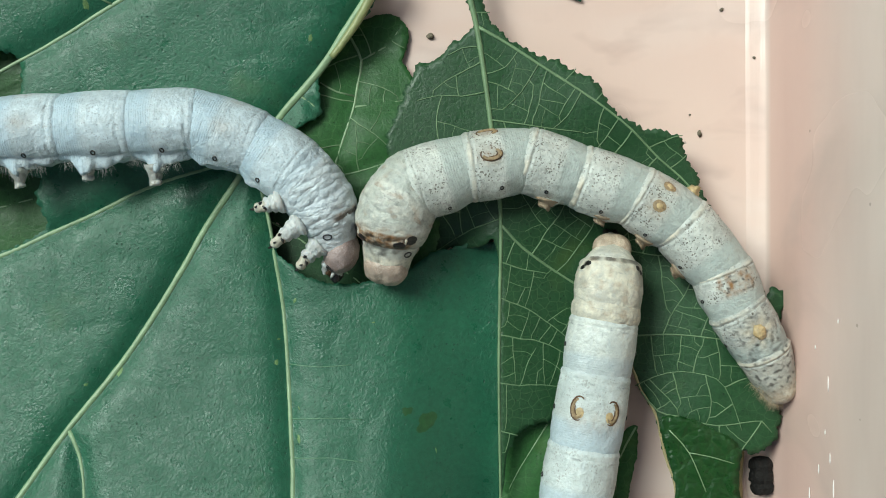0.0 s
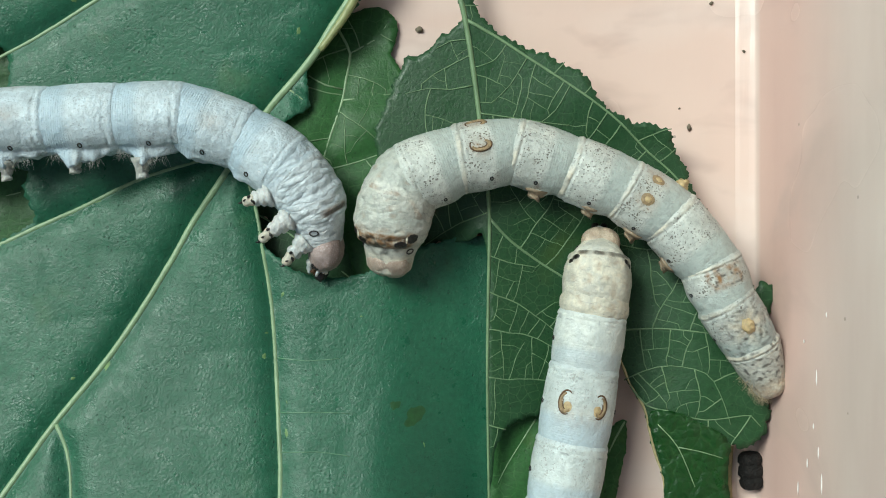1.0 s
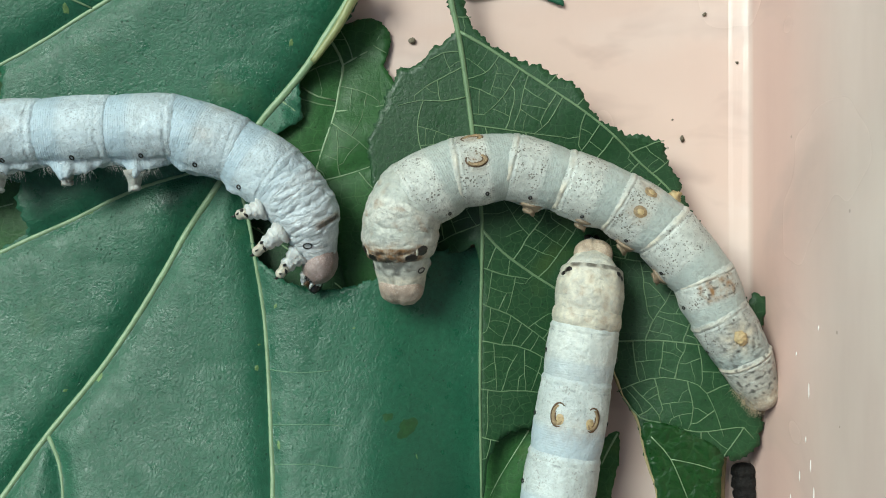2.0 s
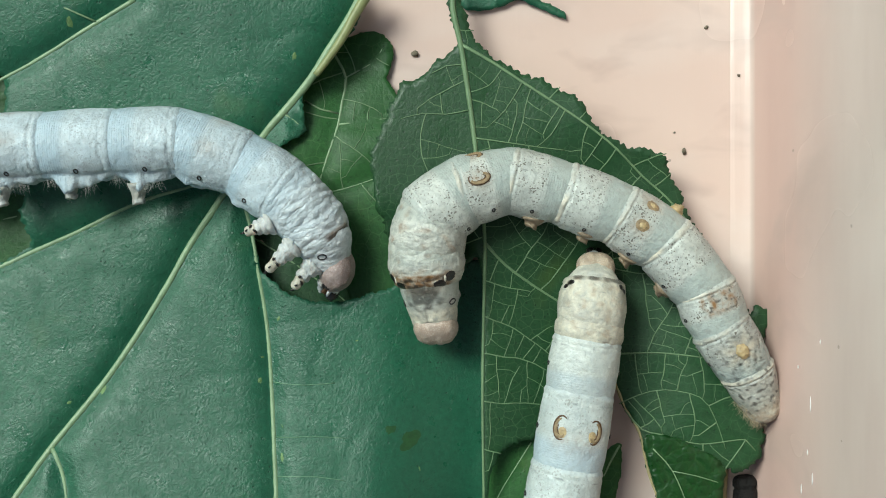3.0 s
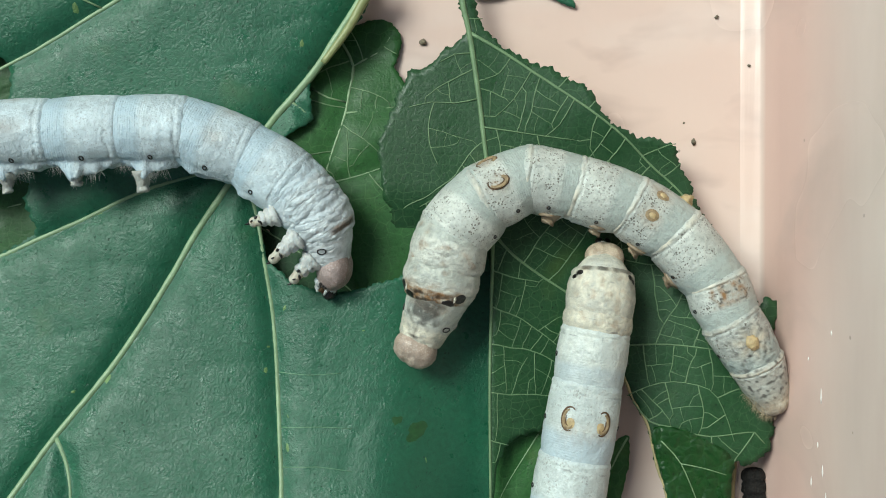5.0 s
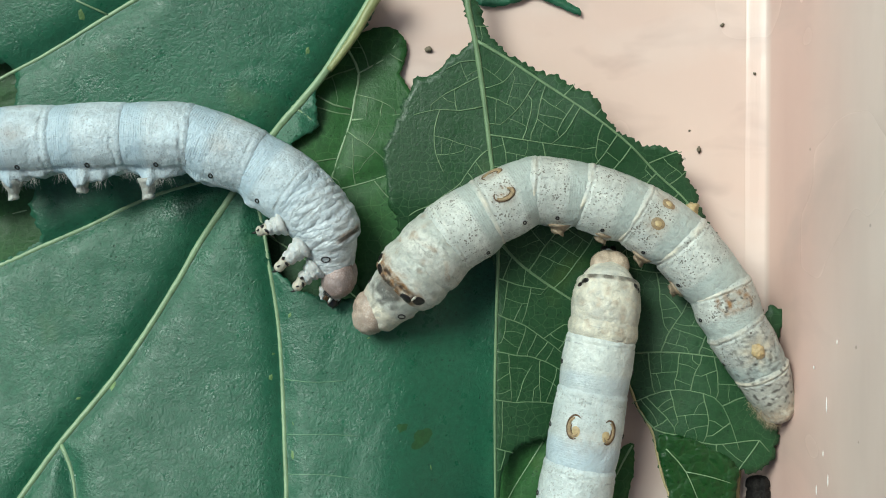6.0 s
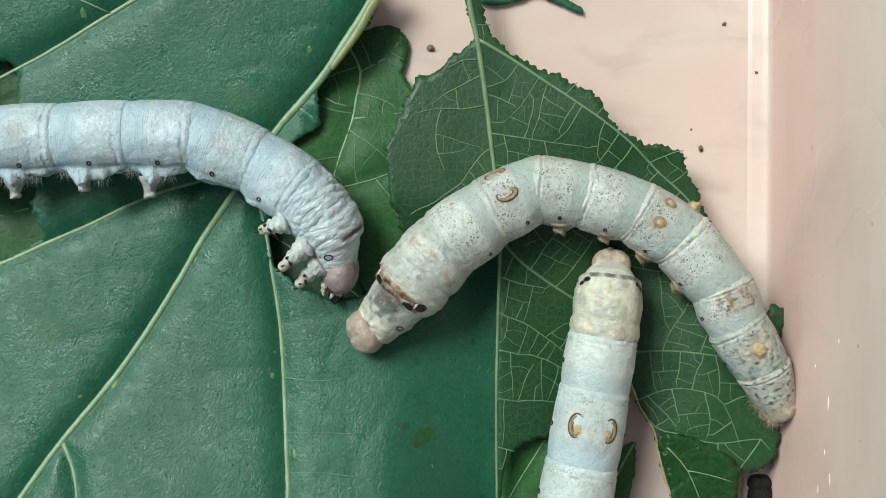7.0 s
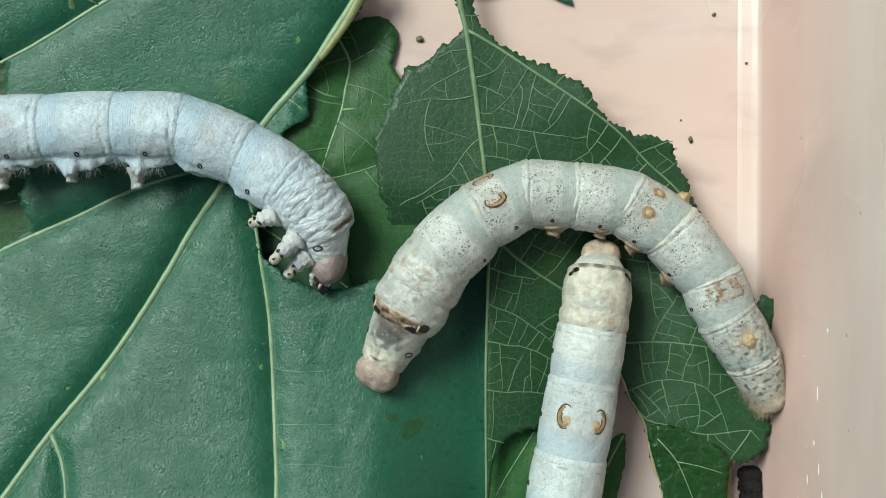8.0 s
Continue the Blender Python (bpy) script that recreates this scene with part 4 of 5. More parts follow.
def add_crescents(seg, ob, a, spread, strong, size=1.0, filled=False):
    """A pair of marks on the back: a horseshoe with a dark rim, or a round wart-like spot."""
    for side in (-1, 1):
        deg = side * spread
        if filled:
            part("spot", spot_shape(seg, a - 0.35 * size, deg - side * 3, 0.5 * size, 0.4 * size, 0.06, side), OCHRE, ob, "pale ochre patch within the crescent")
        if strong:
            part("crescent", arc_shape(seg, a, deg, 0.78 * size, 0.46 * size, 10 * side, 235 * side, (0.17 if filled else 0.24) * size, 0.02), TAWNY, ob, "tawny horseshoe mark")
            part("crescent_rim", arc_shape(seg, a, deg, 1.0 * size, 0.64 * size, -35 * side, 205 * side, 0.1 * size), BROWN, ob, "dark brown crescent line")
            part("crescent_line", arc_shape(seg, a, deg, 0.55 * size, 0.28 * size, 60 * side, 230 * side, 0.06 * size), BROWN, ob, "thin brown inner line")
        else:
            part("spot", spot_shape(seg, a, deg, 0.72 * size, 0.62 * size, 0.1, side), TAWNY, ob, "raised tawny spot")
            part("wart", spot_shape(seg, a - 0.05, deg, 0.42 * size, 0.36 * size, 0.22, side + 3), OCHRE, ob, "ochre wart")


def add_proleg(seg, ob, a, deg, length, hairs, seed, material=None, thick=0.66):
    """A stubby false leg: a fold at its root, a narrowing stem and a broad sole."""
    root = seg.at(a, deg, -0.5)
    b = radians(deg)
    out = Vector((0.0, math.sin(b), math.cos(b) * 0.8 - 0.35)).normalized()
    stages = [(0.0, 1.75), (0.35, 1.6), (0.62, 1.15), (0.85, 0.98), (1.02, 0.9), (1.2, 0.8), (1.32, 0.86), (1.45, 0.98), (1.55, 0.92), (1.6, 0.6)]
    pts = [root + out * length * s + Vector((0.05 * math.sin(9 * s), 0, 0)) for s, r in stages]
    leg = part("proleg", crumple(sweep(pts, [r * thick for s, r in stages], 20), 0.1, a + seed), material or FLESH, ob, "stubby pale false leg")
    if hairs:
        rng = random.Random(seed)
        bits = []
        for k in range(hairs):
            p = seg.at(a + rng.uniform(-2.7, 2.9), deg - math.copysign(rng.uniform(-6, 12), deg), -0.05)
            d = (out + Vector((rng.uniform(-0.7, 0.7), 0, rng.uniform(-0.3, 0.4)))).normalized() * rng.uniform(0.5, 1.3)
            bits.append(sweep([p, p + d * 0.5, p + d + Vector((0, 0, -0.15))], [0.013, 0.01, 0.004], 4))
        part("bristles", joined(*bits), HAIR, ob, "short pale bristles")


def add_leg(seg, ob, a, deg, length, lean, skin_mat=None):
    """A jointed true leg with a dark claw."""
    root = seg.at(a, deg, -0.4)
    b = radians(deg)
    out = Vector((lean, math.sin(b), math.cos(b) * 0.8 - 0.3)).normalized()
    def course(stages):
        return [root + out * length * t + Vector((0.35 * t * t * length * lean, 0, 0)) for t, r in stages], [r * 0.67 for t, r in stages]

    upper = [(0.0, 2.0), (0.1, 2.0), (0.16, 1.75), (0.2, 1.5), (0.26, 1.55), (0.33, 1.5), (0.38, 1.22), (0.42, 1.05), (0.48, 1.16), (0.56, 1.12), (0.63, 0.85), (0.7, 0.6)]
    foot = [(0.58, 0.8), (0.64, 0.97), (0.7, 0.9), (0.74, 0.82), (0.8, 0.8), (0.86, 0.86), (0.93, 0.74), (0.98, 0.5), (1.0, 0.2)]
    over = Vector((0.0, -0.67, 0.74)) if deg < 0 else Vector((0.0, 0.3, 0.95))
    leg = part("leg", crumple(sweep(*course(upper), 24), 0.16, a * 3 + length), skin_mat or FLESH, ob, "short pale jointed leg")
    pts = course(foot)[0]
    part("foot", sweep(*course(foot), 16), CREAM_FLESH, ob, "blunt cream foot")
    tip = pts[-1]
    claw = joined(sweep([tip, tip + out * 0.2, tip + out * 0.4 + Vector((-0.12, 0, -0.1))], [0.2, 0.13, 0.03], 8),
                  blob(pts[1] + over * 0.58 + Vector((0.2, 0, 0)), (0.34, 0.14, 0.14), 1, 0.6, 6), blob(pts[1] + over * 0.55 + Vector((-0.45, 0, 0)), (0.14, 0.22, 0.18), 2, 0.6, 6),
                  blob(pts[5] + over * 0.5 + Vector((-0.15, 0, 0)), (0.1, 0.2, 0.16), 4, 0.6, 6))
    part("claw", claw, CHITIN, ob, "small black claw and joint marks")


def build_head(name, ob_parent, length, width, material, seed):
    """A rounded head capsule with a seam down its middle, eyelets, feelers and dark mouthparts."""
    verts, faces, n, m = [], [], 26, 40
    for i in range(n + 1):
        t = math.pi * i / n
        x = math.cos(t) * length * 0.62
        ring = max(0.0, math.sin(t)) ** 0.75
        for k in range(m):
            b = 2 * math.pi * k / m
            y, z = math.sin(b) * width * ring, math.cos(b) * width * 0.88 * ring
            groove = 0.12 * math.exp(-(math.degrees(b if b < math.pi else b - 2 * math.pi) / 9) ** 2) * smooth(-0.9, 0.2, x / length)
            fine = 0.05 * noise.noise(Vector((x * 2.2, y * 2.2, z * 2.2 + seed)))
            s = 1 - groove + fine
            lobe = 1 + 0.07 * math.exp(-((abs(math.degrees(b if b < math.pi else b - 2 * math.pi)) - 48) / 26) ** 2)
            verts.append((x - 0.75, y * s * lobe, z * s * lobe - 0.14 * x))
    for i in range(n):
        for k in range(m):
            j = (k + 1) % m
            faces.append((i * m + k, (i + 1) * m + k, (i + 1) * m + j, i * m + j))
    head = part("head", (verts, faces), material, ob_parent, "rounded mottled head capsule")
    lips = joined(blob((length * 0.5, 0.4, -width * 0.42), (0.75, 0.5, 0.62), 1, 0.25, 8), blob((length * 0.5, -0.4, -width * 0.42), (0.75, 0.5, 0.62), 2, 0.25, 8))
    part("mandibles", lips, CHITIN, head, "dark biting mouthparts")
    part("lip", blob((length * 0.42, 0, -width * 0.3), (0.5, 0.8, 0.45), 3, 0.3, 8), FLESH, head, "small pale upper lip")
    part("jaw", joined(blob((length * 0.3, 0.0, -width * 0.66), (0.8, 0.9, 0.55), 5, 0.5, 9), blob((length * 0.12, -width * 0.45, -width * 0.72), (0.4, 0.35, 0.4), 6, 0.5, 7)), BROWN, head, "dark brown jaw base")
    for side in (-1, 1):
        foot = Vector((length * 0.1, side * width * 0.5, -width * 0.74))
        part("palp", joined(blob(foot, (0.5, 0.4, 0.42), 7 + side, 0.3, 8), blob(foot + Vector((0.55, -side * 0.1, -0.22)), (0.36, 0.27, 0.3), 8, 0.2, 8), blob(foot + Vector((0.95, -side * 0.12, -0.3)), (0.22, 0.16, 0.18), 9, 0.2, 6)), FLESH, head, "stubby pale mouth palp")
    for side in (-1, 1):
        eyes = [blob((length * (0.24 - 0.06 * k), side * width * (0.72 + 0.05 * k), -width * (0.3 + 0.09 * k)), (0.2, 0.2, 0.2), k, 0.1, 5) for k in range(3)]
        part("eyelets", joined(*eyes), CHITIN, head, "cluster of tiny black eyelets")
        part("feeler", sweep([(length * 0.36, side * width * 0.45, -width * 0.35), (length * 0.44, side * width * 0.5, -width * 0.45), (length * 0.5, side * width * 0.5, -width * 0.52)], [0.22, 0.17, 0.09], 8), FLESH, head, "stubby pale feeler")
    return head


def build_worm(label, at, joints_r, lengths, body, head_mat, feature, head_width, seed, roots):
    """Head, three chest rings and ten abdomen rings; feature(k, seg, ob) adds what ring k carries."""
    worm = thing("silkworm", *at, label, "silkworm", "silkworms on the leaves")
    parts = [build_head("head", worm, lengths[0], head_width, head_mat, seed)]
    for k in range(1, 13):
        chest = k <= 3
        seg = Segment(lengths[k], joints_r[k + 1], joints_r[k], (1.02, 1.07, 1.05)[k - 1] if chest else 1.05, feature["crease"] * (0.4, 1.0, 1.0)[k - 1] if chest else (0.1 if k >= 11 else 0.05),
                      0.5 if chest else feature["fold"], seed + k, (1.0, feature["shoulder"], 1.03)[k - 1] if chest else 1.035, 0.96, 0.9 if k == 12 else 0.0, feature["pigment"](k), 0.0 if chest else feature["flap"] * (1.0 if 6 <= k <= 9 else 0.3), feature["accordion"], feature["pucker"] if chest or k == 12 else 0.4 if k == 11 else 0.12)
        ob = part("chest_ring" if chest else "tail" if k == 12 else "body_ring", seg.mesh(), body, worm)
        feature["parts"](k, seg, ob)
        parts.append(ob)
    for ob, row in zip(parts, roots):
        ob.matrix_basis = mm_pose(*row)
    return parts


# Worm in side view on the large leaf.
def blue_pigment(k):
    def mark(seg, a, deg):
        t = (a + seg.length / 2) / seg.length
        dark = ochre = warm = 0.0
        if k <= 3:
            warm = (0.85, 0.6, 0.35)[k - 1]
        if k == 2:
            ochre = 0.9 * smooth(0.72, 0.86, t) * smooth(1.06, 0.96, t) * smooth(42, 24, abs(deg))
            dark = 0.8 * smooth(0.84, 0.9, t) * smooth(1.05, 0.98, t) * smooth(36, 26, abs(deg))
        if k in (5, 8):
            ochre = 0.3 * math.exp(-((t - 0.55) / 0.2) ** 2 - ((abs(deg) - 32) / 13) ** 2)
        if k >= 4:
            dark = max(dark, 0.4 * smooth(0.02, 0.0, abs(t - 0.9 + 0.02 * math.sin(deg * 0.3))) * smooth(0.1, 0.25, noise.noise(Vector((deg * 0.06, k, 0)))))
        return dark, ochre, warm
    return mark


def blue_parts(k, seg, ob):
    if k in (1, 4, 5, 6, 7, 8, 9, 10, 11):
        for side in (-1, 1):
            add_spiracle(seg, ob, 0.3 if k > 1 else -0.3, side * (89 if k > 3 else 60), 0.28 if k > 1 else 0.44)
    if k in (6, 7, 8, 9):
        add_proleg(seg, ob, -0.9, -119, 1.4, 80, k, WET_FLESH)
        add_proleg(seg, ob, -0.4, 140, 0.5, 0, k)
    if k <= 3:
        add_leg(seg, ob, (0.8, 0.2, -0.4)[k - 1], -107, (3.2, 3.9, 2.8)[k - 1], (0.5, 0.15, -0.35)[k - 1])
        add_leg(seg, ob, 0.2, 140, 1.2, 0.25)
    if k == 11:
        part("horn", sweep([seg.at(-0.5, 0, -0.2), seg.at(-1.0, 0, 0.6), seg.at(-1.7, 0, 1.2)], [0.7, 0.45, 0.12], 10), OCHRE, ob, "small ochre tail horn")


# Worm that swings its head between the leaves.
def grey_pigment(k):
    def mark(seg, a, deg):
        t = (a + seg.length / 2) / seg.length
        dark = ochre = 0.0
        warm = (0.5, 0.4, 0.32, 0.1, 0.05)[k - 1] if 1 <= k <= 5 else 0.05
        if k == 1:
            rag = noise.noise(Vector((a * 1.4, deg * 0.06, 2)))
            dark = 0.75 * smooth(0.62, 0.36, t + 0.25 * rag) * smooth(46, 22, abs(deg) + 14 * rag) + 0.6 * smooth(0.06, 0.0, abs(t - 0.9)) * smooth(16, 6, abs(deg)) + 0.35 * smooth(5, 1, abs(deg)) * smooth(0.4, 0.6, t)
            ochre = 0.4 * smooth(0.35, 0.1, t + 0.1 * rag) * smooth(60, 35, abs(deg))
            warm = 0.35 + 0.65 * smooth(0.5, 0.72, t)
        if k == 2:
            rag = noise.noise(Vector((a * 1.3, deg * 0.05, 7))) + 0.5 * noise.noise(Vector((a * 3.0, deg * 0.13, 3)))
            ochre = 1.2 * smooth(0.6, 0.84, t + 0.16 * rag) * smooth(68, 50, abs(deg) + 8 * rag)
            dark = 0.9 * smooth(0.76, 0.96, t + 0.2 * rag) * smooth(60, 40, abs(deg)) * smooth(-0.25, 0.35, rag)
        if k in (2, 3):
            ochre = max(ochre, 0.45 * smooth(0.1, 0.5, noise.noise(Vector((a * 1.1, deg * 0.05, 3)))))
            dark = max(dark, 0.16 * smooth(0.0, 0.45, noise.noise(Vector((a * 1.6, deg * 0.07, 11)))))
        if k in (5, 8):
            ochre = 0.5 * math.exp(-((t - 0.62) / 0.22) ** 2 - ((abs(deg) - 26) / 16) ** 2)
        if k == 10:
            field = smooth(0.35, 0.5, t) * smooth(1.02, 0.9, t) * smooth(46, 24, abs(deg))
            ochre = field * (0.55 + 1.1 * noise.noise(Vector((a * 1.6, deg * 0.1, 1))))
            dark = 0.8 * field * smooth(0.2, 0.45, noise.noise(Vector((a * 2.6, deg * 0.16, 8))))
        if k == 11:
            star = math.exp(-((a - 0.1) / 1.5) ** 2 - (deg / 34) ** 2) * (0.75 + 0.5 * math.sin(7 * math.atan2(deg / 17, a - 0.1)))
            warm = min(1.0, 1.5 * star)
            ochre = 0.35 * math.exp(-((t - 0.55) / 0.2) ** 2 - (deg / 22) ** 2)
            dark = 0.5 * smooth(0.25, 0.5, math.exp(-((a - 0.1) / 2.2) ** 2 - (deg / 48) ** 2)) * smooth(0.5, 0.1, star) * smooth(0.0, 0.3, noise.noise(Vector((a * 2.4, deg * 0.12, 6)))) + 0.1 + 0.14 * smooth(-0.3, 0.3, noise.noise(Vector((a * 0.9, deg * 0.04, 5)))) + 0.45 * smooth(0.1, 0.45, noise.noise(Vector((a * 1.8, deg * 0.09, 5)))) * smooth(0.6, 0.2, t)
        if k == 12:
            dark = 0.2 * smooth(-0.1, 0.3, t) + 0.6 * smooth(0.1, 0.5, noise.noise(Vector((a * 2.2, deg * 0.09, 9)))) * smooth(-0.1, 0.3, t)
            ochre = 0.5 * smooth(0.3, 0.0, t)
            warm = 0.35 + 0.4 * smooth(0.5, 0.1, t)
        if k >= 5:
            warm += (0.5 + 0.5 * smooth(0, 60, deg)) * smooth(0.94, 0.97, t) * smooth(1.06, 1.02, t) * smooth(-0.4, 0.3, noise.noise(Vector((deg * 0.03, k, 4))))
        return min(1, dark), max(0, min(1, ochre)), min(1, warm)
    return mark


def grey_parts(k, seg, ob):
    if k in (1, 4, 5, 6, 7, 8, 9, 10, 11):
        for side in (-1, 1):
            add_spiracle(seg, ob, 0.0, side * (84 if k > 1 else 66), 0.21 if k > 1 else 0.4)
    if k in (6, 7, 8, 9):
        add_proleg(seg, ob, -0.4, 116, 0.65, 0, k, TAN_FLESH, 0.8)
        add_proleg(seg, ob, -0.4, -125, 0.6, 0, k, TAN_FLESH, 0.8)
    if k <= 3:
        add_leg(seg, ob, 0.2, 138, 1.0, 0.3)
        add_leg(seg, ob, 0.2, -130, 1.0, 0.3)
    if k == 2:
        for side in (-1, 1):
            part("eye_mark", spot_shape(seg, 0.36 * seg.length, side * 55, 0.62, 0.8, 0.02, side), CHITIN, ob, "black eye-like mark")
            part("eye_mark", spot_shape(seg, 0.5 * seg.length + 0.25, side * 36, 0.5, 0.75, 0.02, side + 5), CHITIN, ob, "black eye-like mark")
            part("pale_bar", spot_shape(seg, 0.5 * seg.length - 0.35, side * 45, 0.4, 0.16, 0.1, side + 8), CREAM_FLESH, ob, "cream bar between dark marks")
    if k == 5:
        add_crescents(seg, ob, 0.6, 24, True, 1.15)
    if k == 8:
        add_crescents(seg, ob, 0.6, 21, False, 1.1)
        part("wart", blob(seg.at(-2.3, -74, 0.2), (0.8, 0.7, 0.7), 3, 0.5, 9), OCHRE, ob, "yellow wart on the flank")
    if k == 11:
        part("horn", blob(seg.at(0.1, 0, 0.0), (0.8, 0.7, 0.5), 4, 0.25, 14), OCHRE, ob, "small ochre tail horn")
    if k == 12:
        rng = random.Random(12)
        bits = []
        for i in range(520):
            p = seg.at(-seg.length / 2 - 1.7 + 3.6 * rng.random() ** 1.6, rng.choice((-1, 1)) * rng.uniform(50, 150), -0.05)
            d = Vector((-0.8 + rng.uniform(-0.5, 0.5), p.y * 0.3 + rng.uniform(-0.5, 0.5), rng.uniform(-0.5, 0.2))).normalized() * rng.uniform(0.5, 1.25)
            bits.append(sweep([p, p + d * 0.5, p + d + Vector((0, 0, -0.1))], [0.016, 0.012, 0.004], 4))
        part("bristles", joined(*bits), HAIR_TAN, ob, "fringe of fine straw-coloured bristles")


# Worm seen along its back.
def cream_pigment(k):
    def mark(seg, a, deg):
        t = (a + seg.length / 2) / seg.length
        dark = ochre = 0.0
        warm = (0.8, 0.85, 0.9, 0.3)[k - 1] if k <= 4 else 0.1
        if k == 2:
            dark = 0.8 * smooth(1.0, 1.05, t + 0.03 * noise.noise(Vector((deg * 0.08, 3, 1)))) * smooth(75, 50, abs(deg)) * smooth(-0.55, 0.2, noise.noise(Vector((deg * 0.06, 1, 4))))
            dark = max(dark, 1.4 * math.exp(-((t - 0.93) / 0.06) ** 2 - ((abs(deg) - 58) / 7) ** 2))
        if k == 5:
            ochre = 0.3 * math.exp(-((t - 0.4) / 0.16) ** 2) * smooth(60, 20, abs(deg))
        if k in (2, 3):
            ochre = 0.38 * smooth(0.0, 0.5, noise.noise(Vector((a * 1.5, deg * 0.07, k)))) * smooth(75, 40, abs(deg))
        return min(1, dark), ochre, warm
    return mark


def cream_parts(k, seg, ob):
    if k in (1, 4, 5, 6, 7, 8, 9, 10, 11):
        for side in (-1, 1):
            add_spiracle(seg, ob, 0.0, side * 84, 0.3)
    if k in (6, 7, 8, 9):
        add_proleg(seg, ob, -0.4, 140, 0.6, 0, k)
        add_proleg(seg, ob, -0.4, -140, 0.6, 0, k)
    if k <= 3:
        add_leg(seg, ob, 0.2, 140, 1.0, 0.3)
        add_leg(seg, ob, 0.2, -140, 1.0, 0.3)
    if k == 2:
        for side in (-1, 1):
            part("eye_mark", spot_shape(seg, 0.46 * seg.length, side * 52, 0.3, 0.5, 0.02, side), CHITIN, ob, "black eye-like mark")
            part("eye_mark", spot_shape(seg, 0.36 * seg.length, side * 66, 0.3, 0.4, 0.02, side + 5), CHITIN, ob, "black eye-like mark")
    if k == 5:
        add_crescents(seg, ob, 0.5, 27, True, 1.25, True)
    if k == 8:
        add_crescents(seg, ob, 0.4, 24, False, 0.8)
    if k == 11:
        part("horn", blob(seg.at(0.1, 0, 0.25), (0.85, 0.7, 0.6), 4, 0.4, 10), OCHRE, ob, "small ochre tail horn")


blue_worm = build_worm("bluish white silkworm lying on its side eating a leaf edge", (-34.61, 11.68, 1.75),
    [1.9, 2.3, 3.0, 3.6, 3.7, 3.55, 3.65, 3.7, 3.65, 3.6, 3.5, 3.4, 3.0, 2.0],
    [3.7, 2.61, 3.14, 3.6, 5.58, 6.9, 6.97, 7.53, 7.17, 7.02, 6.43, 5.72, 5.57],
    SKIN_BLUE, HEAD_ROSE, {"pigment": blue_pigment, "parts": blue_parts, "flap": 1.1, "shoulder": 1.08, "accordion": 0.9, "crease": 0.27, "fold": 1.0, "pucker": 0.6}, 2.15, 11, [
        (23.21, -14.81, 1.99, -72.00, 25.78, -79.28),
        (22.65, -11.77, 2.52, -50.00, 19.38, -80.01),
        (21.62, -9.22, 3.13, -44.00, 10.18, -58.98),
        (19.48, -6.56, 3.47, -40.00, 1.47, -44.43),
        (15.84, -3.72, 3.44, -38.00, -1.47, -33.81),
        (10.27, -1.02, 3.42, -38.00, 0.79, -19.37),
        (3.50, 0.06, 3.49, -38.00, 0.39, 1.03),
        (-3.76, -0.15, 3.49, -38.00, -0.36, 2.27),
        (-11.10, -0.45, 3.44, -38.00, -0.38, 2.38),
        (-18.19, -0.71, 3.37, -36.00, -0.78, 1.91),
        (-24.90, -1.01, 3.28, -30.00, -0.85, 3.17),
        (-30.95, -1.41, 3.04, -25.00, -3.81, 4.55),
        (-36.53, -1.87, 2.38, -20.00, -9.81, 4.90)])
grey_worm = build_worm("greyish cream speckled silkworm arched over a leaf swinging its head", (28.84, -4.07, 1.75),
    [1.9, 2.45, 3.35, 3.95, 3.85, 3.7, 3.5, 3.4, 3.4, 3.4, 3.3, 3.2, 2.9, 2.0],
    [3.2, 4.8, 3.18, 3.87, 5.44, 5.75, 5.96, 6.27, 5.64, 6.73, 4.43, 5.53, 4.59],
    SKIN_GREY, HEAD_PINK, {"pigment": grey_pigment, "parts": grey_parts, "flap": 0.2, "shoulder": 1.14, "accordion": 0.35, "crease": 0.24, "fold": 1.9, "pucker": 0.3}, 2.4, 31, [
        (-26.08, -5.06, 2.12, 8.00, 37.41, -86.51),
        (-26.78, -1.92, 2.86, 18.00, 16.43, -72.58),
        (-27.73, 1.51, 3.52, 18.00, 9.24, -77.28),
        (-28.05, 4.67, 3.71, 14.00, -1.55, -90.01),
        (-27.05, 7.79, 3.59, 22.00, -2.41, -126.24),
        (-23.51, 10.28, 3.42, 38.00, -1.95, -156.17),
        (-18.04, 10.71, 3.28, 33.00, -0.91, 166.60),
        (-12.16, 9.04, 3.23, 27.00, 0.00, 161.92),
        (-6.79, 6.59, 3.23, 20.00, 0.00, 148.19),
        (-2.20, 2.55, 3.18, 15.00, -0.81, 130.74),
        (0.86, -2.04, 3.09, 8.00, -1.23, 112.95),
        (3.16, -6.43, 2.90, 2.00, -2.96, 121.42),
        (5.62, -10.80, 2.33, 0.00, -10.75, 116.75)])
